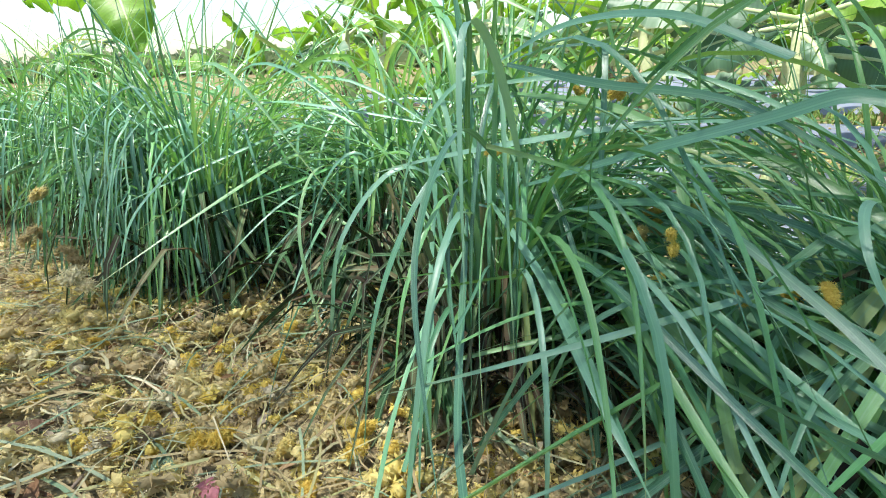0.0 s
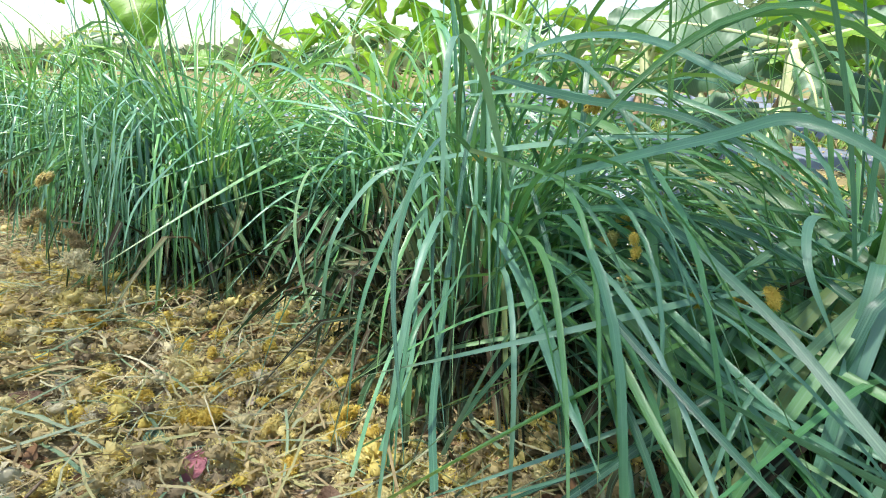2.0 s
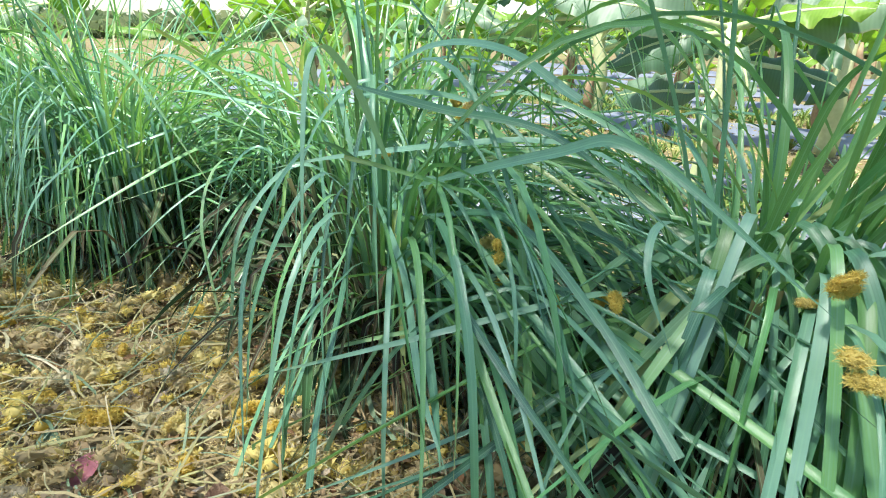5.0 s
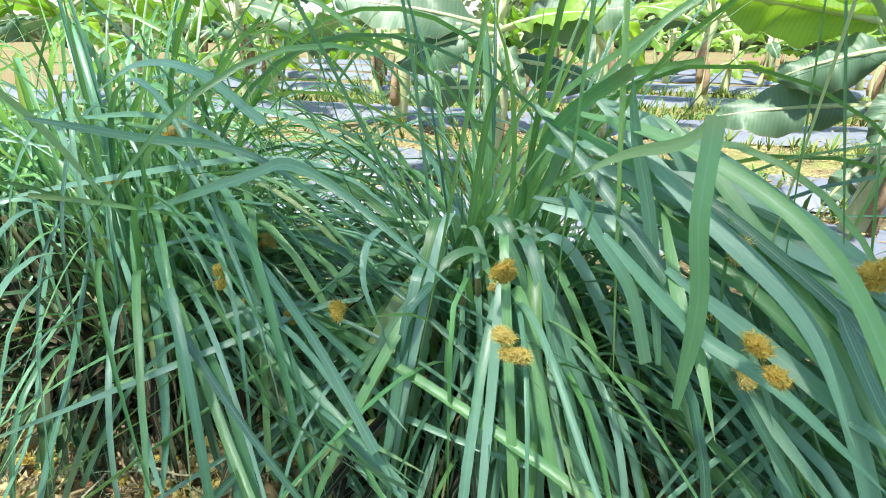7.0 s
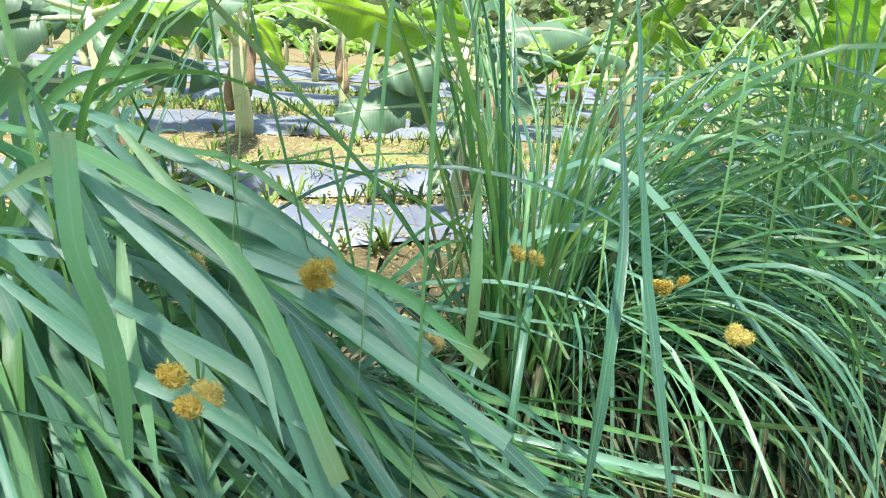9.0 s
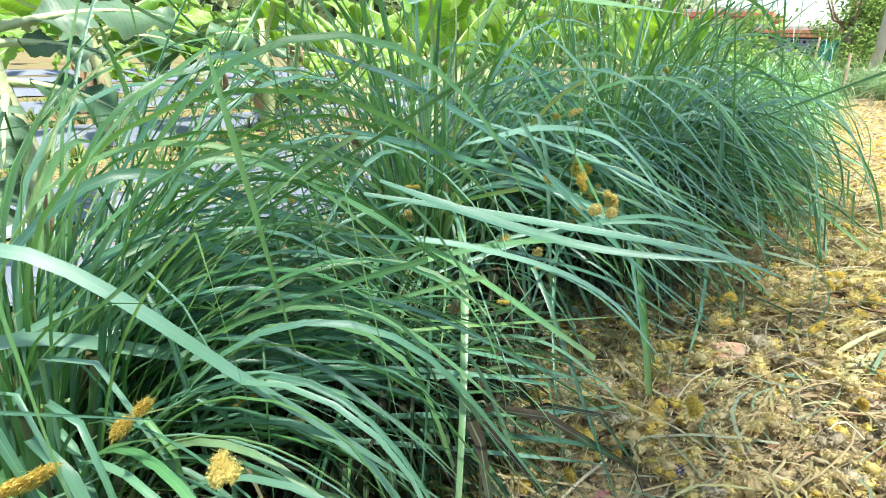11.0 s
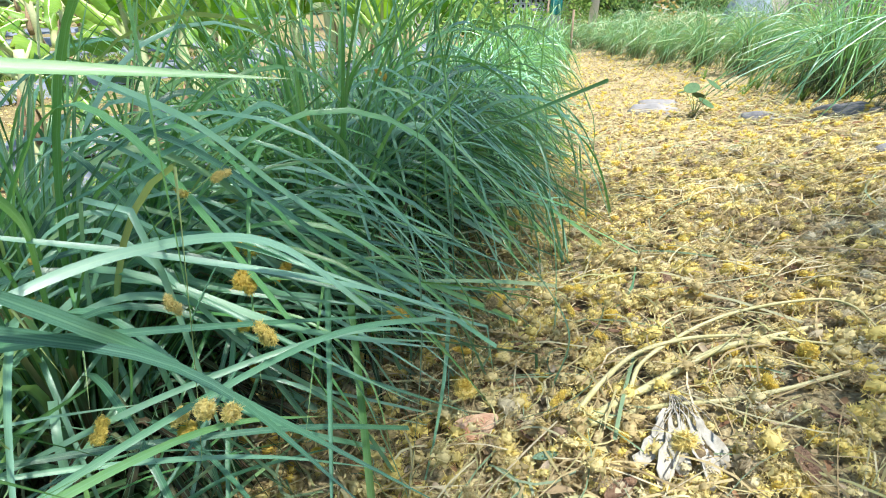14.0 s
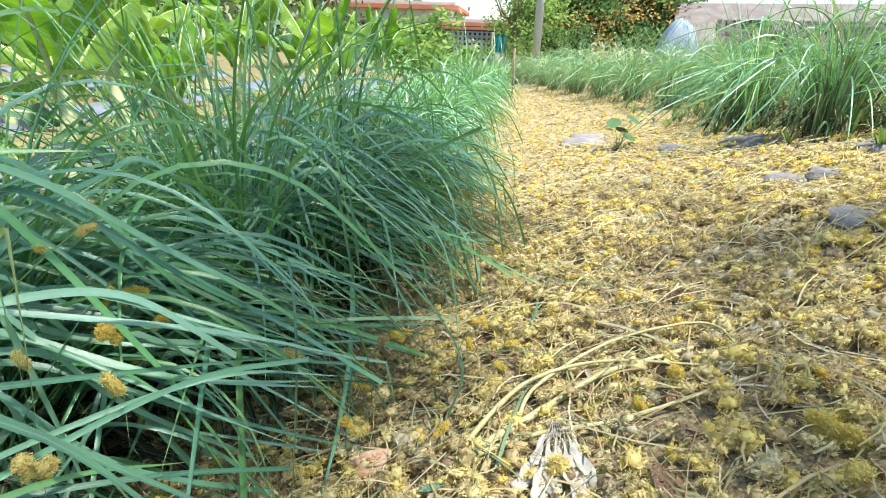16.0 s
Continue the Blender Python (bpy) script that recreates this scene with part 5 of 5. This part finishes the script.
# a young weed with round leaves
WEED_LEAF = plain_material("weed_leaf", (0.03, 0.09, 0.025), (0.06, 0.15, 0.04), 30, 0.7)
weed = empty("weed_seedling", Matrix.Translation(on_ground(0.98, 3.9)))
tagged(weed, "young green weed with broad leaves on the bank", "weed")
for k in range(5):
    az = k * 75
    top = pose(0, 0, 0, 0, 0, az) @ Vector((0.05 + 0.012 * k, 0, 0.08 + 0.03 * k))
    st = part("stem", tube([(0, 0, 0), top * 0.5 + Vector((0, 0, 0.02)), top], [0.004, 0.003, 0.002], 6), RIB, weed)
    bm = bmesh.new()
    bmesh.ops.create_circle(bm, cap_ends=True, segments=14, radius=0.05)
    for v in bm.verts:
        v.co = Vector((v.co.x * 1.1, v.co.y * 0.85, 0.25 * (v.co.x ** 2 + v.co.y ** 2) / 0.05))
    bmesh.ops.solidify(bm, geom=list(bm.faces), thickness=0.001)
    lf = part("leaf", bm, WEED_LEAF, weed, soft=False)
    lf.matrix_basis = Matrix.Translation(top) @ pose(0, 0, 0, 20 * math.cos(k), 25, az)


# ---- weeds in the field ----
def weed_piece(rng):
    V, F = [], []
    for k in range(13):
        a, h, w = rng.uniform(0, 6.28), rng.uniform(0.03, 0.12), rng.uniform(0.002, 0.006)
        d = Vector((math.cos(a), math.sin(a), 0))
        s = Vector((-d.y, d.x, 0)) * w
        b = len(V)
        V += [-s, s, d * h * 0.4 + Vector((0, 0, h * 0.7)) + s, d * h * 0.4 + Vector((0, 0, h * 0.7)) - s, d * h * 0.9 + Vector((0, 0, h * 0.8))]
        F += [[b, b + 1, b + 2], [b, b + 2, b + 3], [b + 3, b + 2, b + 4]]
    return np.array([tuple(v) for v in V]), np.array(F)


WEED = fluff_material("field_weed", [(0.0, (0.07, 0.15, 0.03)), (0.6, (0.17, 0.26, 0.06)), (1.0, (0.36, 0.35, 0.12))], 0.3)
scatter("field_weeds", "low green weeds between the mulch beds", WEED, 2600, weed_piece, (-9, -0.8, -6, 9), 41, (0.6, 1.8), keep=lambda x, y: max(0.0, noise.noise(Vector((x * 0.9, y * 0.5, 4))) + 0.25), tilt=8)
scatter("bank_weeds", "low green weeds along the bank", WEED, 1500, weed_piece, (1.3, 6, 2.2, 14), 42, (0.6, 1.6), keep=lambda x, y: smooth(1.3, 2.4, x), tilt=8)


# ---- trees, buildings and other far things ----
def leaf_cloud(rng, centre, radii, count, size):
    """Many small leaves gathered in uneven clumps."""
    V, F = [], []
    knots = [Vector((rng.gauss(0, 0.5), rng.gauss(0, 0.5), rng.gauss(0, 0.5))) for _ in range(24)]
    for _ in range(count):
        k = rng.choice(knots)
        p = k + Vector((rng.gauss(0, 0.2), rng.gauss(0, 0.2), rng.gauss(0, 0.17)))
        p = Vector((p.x * radii[0], p.y * radii[1], p.z * radii[2])) + Vector(centre)
        d = Vector((rng.gauss(0, 1), rng.gauss(0, 1), rng.gauss(-0.3, 0.6))).normalized()
        s = d.orthogonal().normalized() * size * rng.uniform(0.25, 0.4)
        L = size * rng.uniform(0.7, 1.3)
        b = len(V)
        V += [p, p + d * L * 0.5 + s, p + d * L, p + d * L * 0.5 - s]
        F += [[b, b + 1, b + 2], [b, b + 2, b + 3]]
    return np.array([tuple(v) for v in V]), np.array(F)


TREE_LEAF = fluff_material("tree_leaf", [(0.0, (0.03, 0.07, 0.02)), (0.5, (0.06, 0.13, 0.03)), (1.0, (0.12, 0.20, 0.05))], 0.3)
LIGHT_LEAF = fluff_material("light_tree_leaf", [(0.0, (0.10, 0.20, 0.04)), (0.6, (0.20, 0.33, 0.07)), (1.0, (0.34, 0.44, 0.12))], 0.4)
ORANGE = fluff_material("orange_bloom", [(0.0, (0.34, 0.20, 0.05)), (1.0, (0.48, 0.33, 0.10))], 0.3)


def tree(x, y, height, radii, count, size, mat, seed, label, bloom=None, name="tree"):
    rng = random.Random(seed)
    z = ground_z(x, y)
    root = empty(name, pose(x, y, z))
    tagged(root, label, name.replace("_", " "))
    part("trunk", tube([(0, 0, -0.05), (0.05, 0.03, height * 0.3), (-0.04, 0.02, height * 0.6), (0, 0, height * 0.85)], [height * 0.035, height * 0.028, height * 0.02, height * 0.008], 10), WOOD, root)
    for k in range(5):
        a = k * 1.26 + rng.uniform(-0.3, 0.3)
        tip = Vector((math.cos(a) * radii[0] * 0.6, math.sin(a) * radii[1] * 0.6, height * rng.uniform(0.65, 0.95)))
        part("limb", tube([(0, 0, height * (0.25 + 0.08 * k)), tip * 0.55 + Vector((0, 0, height * 0.12)), tip], [height * 0.014, height * 0.009, height * 0.003], 7), WOOD, root)
    ob = new("crown", fast_mesh("crown", *leaf_cloud(rng, (0, 0, height * 0.72), radii, count, size), mat))
    ob.parent = root
    if bloom:
        ob = new("bloom", fast_mesh("bloom", *leaf_cloud(rng, (0, 0, height * 0.74), radii, count // 4, size * 0.8), bloom))
        ob.parent = root
    return root


# the unseen blossoming tree, inferred from its fallen blossoms, that shades the track
shade = empty("shade_tree", pose(2.6, -1.6, ground_z(2.6, -1.6)))
tagged(shade, "tall spreading tree that drops yellow blossoms over the track", "tree")
part("trunk", tube([(0, 0, -0.1), (-0.1, 0.1, 1.5), (-0.35, 0.35, 3.0), (-0.9, 0.8, 4.6)], [0.20, 0.16, 0.14, 0.10], 12), WOOD, shade)
for k, (x, y, z) in enumerate([(-1.9, 1.5, 6.1), (-1.5, 2.9, 6.2), (0.6, 3.2, 6.3), (-0.3, -2.5, 6.0), (1.8, -3.6, 6.2), (2.4, 1.6, 6.0)]):
    part("limb", tube([(-0.45, 0.42, 3.3 + 0.12 * k), (x * 0.55 - 0.2, y * 0.55 + 0.2, 5.2), (x, y, z)], [0.07, 0.045, 0.012], 8), WOOD, shade)
rs = random.Random(77)
Vc, Fc = [], []
for k in range(8200):
    u, v = rs.uniform(-1.9, 3.7), rs.uniform(-5.2, 5.0)
    wob = 0.35 * noise.noise(Vector((u * 0.3, v * 0.9, 5)))
    near_edge = -0.30 - 1.4 * smooth(-1.6, -0.9, v) + 2.6 * smooth(2.3, 3.3, v) + wob
    far_edge = 3.4 - 3.1 * smooth(1.35, 2.1, v) + wob
    # uneven outline over field and bank: the crown is cut and thinned to place shade
    if u < near_edge or (u > far_edge and rs.random() > 0.18) or (u > 0.35 and v > 0.2 and rs.random() > 0.25) or (v > 0.35 and u < -0.25 and rs.random() > 0.72) or (v < 0.35 and rs.random() > (0.62 if -1.7 < v < -0.5 else 0.44)) or math.hypot((u - 0.9) / 3.0, v / 5.4) > 1.05 + wob * 0.4:
        continue
    p = Vector((u - 0.53, v + 0.57, 6.2 + rs.gauss(0, 0.35)))
    d = Vector((rs.gauss(0, 1), rs.gauss(0, 1), rs.gauss(-0.2, 0.4))).normalized()
    s = d.orthogonal().normalized() * 0.075
    b = len(Vc)
    Vc += [p, p + d * 0.14 + s, p + d * 0.28, p + d * 0.14 - s]
    Fc += [[b, b + 1, b + 2], [b, b + 2, b + 3]]
ob = new("crown", fast_mesh("crown", [tuple(v) for v in Vc], Fc, TREE_LEAF))
ob.parent = shade
tree(2.3, 18.6, 2.3, (1.7, 1.4, 1.15), 6000, 0.15, TREE_LEAF, 71, "dark leafy tree with orange blossom by the houses", ORANGE)
tree(4.3, 20.5, 2.9, (2.0, 1.8, 1.45), 6000, 0.17, TREE_LEAF, 72, "dark leafy tree with orange blossom by the houses", ORANGE)
tree(0.1, 15.4, 2.9, (1.3, 1.2, 1.2), 3500, 0.10, LIGHT_LEAF, 73, "light green feathery tree in front of the wall")
tree(-6.6, 19.0, 4.4, (1.6, 1.6, 1.5), 3500, 0.14, TREE_LEAF, 74, "green tree beside the white house")
tree(-1.4, 9.4, 1.25, (0.9, 1.0, 0.55), 2600, 0.11, LIGHT_LEAF, 75, "bright green leafy bush beside the grass row", name="bush")
tree(-1.45, 13.4, 0.8, (0.5, 0.5, 0.35), 1100, 0.08, TREE_LEAF, 76, "dark green bush in front of the wall", name="bush")

tree(0.35, 14.4, 0.9, (0.8, 0.6, 0.5), 1900, 0.08, LIGHT_LEAF, 77, "light green bush at the end of the track", name="bush")
tree(1.5, 15.2, 1.2, (1.1, 0.7, 0.55), 2200, 0.09, TREE_LEAF, 78, "dark green bush at the end of the track", name="bush")
tree(0.8, 17.0, 1.5, (1.2, 0.8, 0.7), 2200, 0.10, LIGHT_LEAF, 79, "light green bush at the end of the track", name="bush")

WALL_WHITE = plain_material("white_render", (0.62, 0.61, 0.58), (0.74, 0.73, 0.70), 1.2, 0.9, 0.2, 0.01)
TERRA = plain_material("terracotta_paint", (0.48, 0.16, 0.09), (0.60, 0.24, 0.14), 2.0, 0.8, 0.2, 0.01)
DARK = plain_material("dark_opening", (0.03, 0.03, 0.035), (0.06, 0.06, 0.06), 2, 0.5)
BLOCK = plain_material("grey_block", (0.34, 0.36, 0.40), (0.50, 0.52, 0.56), 3, 0.9, 0.3, 0.01)
CONCRETE = plain_material("concrete", (0.46, 0.45, 0.42), (0.60, 0.59, 0.55), 5, 0.9, 0.3, 0.005)
TILE = plain_material("clay_roof_tile", (0.15, 0.13, 0.115), (0.26, 0.235, 0.21), 3, 0.9, 0.4, 0.01, per_piece=0.5)
CLOTH = plain_material("turquoise_cloth", (0.02, 0.30, 0.33), (0.05, 0.45, 0.46), 6, 0.8, 0.3, 0.01)
NET = plain_material("pale_blue_sheet", (0.36, 0.46, 0.58), (0.52, 0.60, 0.70), 2.5, 0.6, 0.5, 0.02)


def house(x, y, wide, deep, high, windows, label):
    z = ground_z(x, y)
    root = empty("house", pose(x, y, z))
    tagged(root, label, "house")
    part("wall", box((wide, deep, high), (0, 0, high / 2), 0.01), WALL_WHITE, root, "white rendered wall", soft=False)
    part("cornice", box((wide + 0.5, deep + 0.5, 0.16), (0, 0, high + 0.08), 0.02), TERRA, root, "terracotta painted cornice", soft=False)
    part("roof", box((wide + 0.2, deep + 0.2, 0.12), (0, 0, high + 0.22), 0.02), CONCRETE, root, soft=False)
    for wx, wz, ww, wh in windows:
        w = part("window", box((ww, 0.06, wh), (wx, -deep / 2 - 0.035, wz), 0.005), DARK, root, "dark window opening", soft=False)
        part("frame", box((ww + 0.12, 0.05, 0.07), (wx, -deep / 2 - 0.03, wz + wh / 2 + 0.035), 0.005), TERRA, w, soft=False)
        part("sill", box((ww + 0.12, 0.10, 0.06), (wx, -deep / 2 - 0.05, wz - wh / 2 - 0.03), 0.005), CONCRETE, w, soft=False)
    return root


house(-4.6, 23.5, 4.6, 4.0, 2.1, [(-0.9, 1.35, 0.5, 0.55), (0.9, 1.3, 0.55, 0.6)], "white house with a terracotta cornice behind the trees")
house(-1.2, 21.5, 2.6, 3.0, 1.45, [(0.2, 0.9, 0.5, 0.5)], "low white outbuilding with a terracotta cornice")

screen = empty("screen_wall", pose(-1.1, 16.3, ground_z(-1.1, 16.3)))
tagged(screen, "grey openwork block wall with a dotted pattern", "wall")
for j in range(7):
    for i in range(13):
        bm = bmesh.new()
        for sx, sz, ox, oz in ((0.13, 0.03, 0, -0.05), (0.13, 0.03, 0, 0.05), (0.03, 0.07, -0.05, 0), (0.03, 0.07, 0.05, 0)):
            b2 = box((sx, 0.09, sz), (ox, 0, oz))
            me = bpy.data.meshes.new("tmp")
            b2.to_mesh(me)
            b2.free()
            bm.from_mesh(me)
            bpy.data.meshes.remove(me)
        ob = part("block", bm, BLOCK, screen, soft=False)
        ob.matrix_basis = pose(-0.85 + 0.134 * i, 0, 0.36 + 0.134 * j)
part("back_wall", box((1.9, 0.08, 1.5), (0, 0.16, 0.62)), DARK, screen, "dark wall behind the openwork", soft=False)
part("plinth", box((1.9, 0.14, 0.3), (0, 0, 0.14), 0.01), CONCRETE, screen, soft=False)
part("coping", box((1.95, 0.2, 0.07), (0, 0, 1.30), 0.01), TERRA, screen, "terracotta coping", soft=False)

pole = part("utility_pole", tube([(0, 0, -0.1), (0, 0, 2.5), (0, 0, 5.5)], [0.10, 0.095, 0.085], 12), CONCRETE)
pole.location = on_ground(0.66, 13.8)
tagged(pole, "grey concrete utility pole beside the track", "pole")
stake = part("stake", tube([(0, 0, -0.05), (0.005, 0, 0.3), (-0.01, 0, 0.75)], [0.022, 0.02, 0.018], 8), WOOD)
stake.location = on_ground(0.2, 9.6)
tagged(stake, "thin weathered wooden stake at the end of the row", "stake")

hung = empty("hanging_cloth", pose(-0.15, 12.2, ground_z(-0.15, 12.2)))
tagged(hung, "turquoise and white cloth hanging on a line", "cloth")
for name, mat, z0, z1 in (("upper_cloth", CLOTH, 0.66, 1.0), ("lower_cloth", WHITE_P, 0.36, 0.655)):
    bm = bmesh.new()
    g = [[bm.verts.new((-0.12 + 0.24 * i / 10, 0.03 * math.sin(i * 1.3) + 0.01 * math.sin(j), z0 + (z1 - z0) * j / 6)) for i in range(11)] for j in range(7)]
    for j in range(6):
        for i in range(10):
            bm.faces.new((g[j][i], g[j][i + 1], g[j + 1][i + 1], g[j + 1][i]))
    bmesh.ops.solidify(bm, geom=list(bm.faces), thickness=0.004)
    part(name, bm, mat, hung)
part("post", tube([(-0.16, 0, -0.05), (-0.16, 0, 1.05)], [0.02, 0.018], 8), WOOD, hung)

sheet = empty("draped_sheet", pose(3.25, 11.6, ground_z(3.25, 11.6)))
tagged(sheet, "pale blue plastic sheet draped over stacked goods", "plastic sheet")
bm = bmesh.new()
g = []
for j in range(17):
    row = []
    for i in range(25):
        u, v = i / 24 * 2 - 1, j / 16 * 2 - 1
        h = 1.15 * max(0.0, 1 - abs(u) ** 2.6) ** 0.6 * max(0.0, 1 - abs(v) ** 2.6) ** 0.6
        row.append(bm.verts.new((u * 0.42, v * 0.5, h + 0.10 * noise.noise(Vector((u * 5, v * 5, 2))))))
    g.append(row)
for j in range(16):
    for i in range(24):
        bm.faces.new((g[j][i], g[j][i + 1], g[j + 1][i + 1], g[j + 1][i]))
bmesh.ops.solidify(bm, geom=list(bm.faces), thickness=0.01)
part("sheet", bm, NET, sheet)

shed = empty("tiled_shed", pose(8.6, 16.2, ground_z(7, 16) - 0.55, 0, 0, -14))
tagged(shed, "low shed with a sloping grey-brown tiled roof", "shed")
part("wall", box((7.6, 3.0, 1.35), (0, 1.6, 0.67), 0.01), BLOCK, shed, "grey shed wall", soft=False)
part("roof_slab", box((8.4, 3.5, 0.06), (0, 0, 0), 0.01), TILE, shed, soft=False).matrix_basis = pose(0, 1.35, 1.98, 24, 0, 0)
tile_me = None
for j in range(11):
    for i in range(24):
        if tile_me is None:
            bm = bmesh.new()
            rows = []
            for a in range(7):
                ang = math.pi * a / 6
                rows.append([bm.verts.new((-math.cos(ang) * 0.11, y, 0.045 * math.sin(ang))) for y in (0, 0.20)])
            for p, q in zip(rows, rows[1:]):
                bm.faces.new((p[0], q[0], q[1], p[1]))
            bmesh.ops.solidify(bm, geom=list(bm.faces), thickness=0.015)
            first = part("roof_tile", bm, TILE, shed, soft=False)
            tile_me = first.data
        else:
            first = new("roof_tile", tile_me)
            first.parent = shed
        first.matrix_basis = pose(-2.9 + 0.205 * i, -0.25 + 0.155 * j, 1.36 + 0.069 * j, 26, 0, 0)

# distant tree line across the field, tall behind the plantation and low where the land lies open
# no haze in the air: it is mixed into this paler leaf colour
HAZY = fluff_material("haze_paled_tree_leaf", [(0.0, (0.13, 0.19, 0.09)), (0.6, (0.24, 0.31, 0.15)), (1.0, (0.38, 0.43, 0.22))], 0.3)
rng = random.Random(90)
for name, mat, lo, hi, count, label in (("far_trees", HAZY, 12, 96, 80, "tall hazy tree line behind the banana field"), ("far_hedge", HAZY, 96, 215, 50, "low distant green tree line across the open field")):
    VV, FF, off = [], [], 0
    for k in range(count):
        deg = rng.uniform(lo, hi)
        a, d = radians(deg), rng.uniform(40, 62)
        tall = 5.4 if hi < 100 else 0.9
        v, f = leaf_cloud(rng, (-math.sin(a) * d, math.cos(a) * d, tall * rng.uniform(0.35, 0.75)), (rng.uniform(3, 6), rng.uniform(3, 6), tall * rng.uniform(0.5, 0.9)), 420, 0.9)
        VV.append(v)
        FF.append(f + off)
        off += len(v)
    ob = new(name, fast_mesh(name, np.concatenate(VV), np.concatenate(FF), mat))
    tagged(ob, label, "trees", kind="stuff")
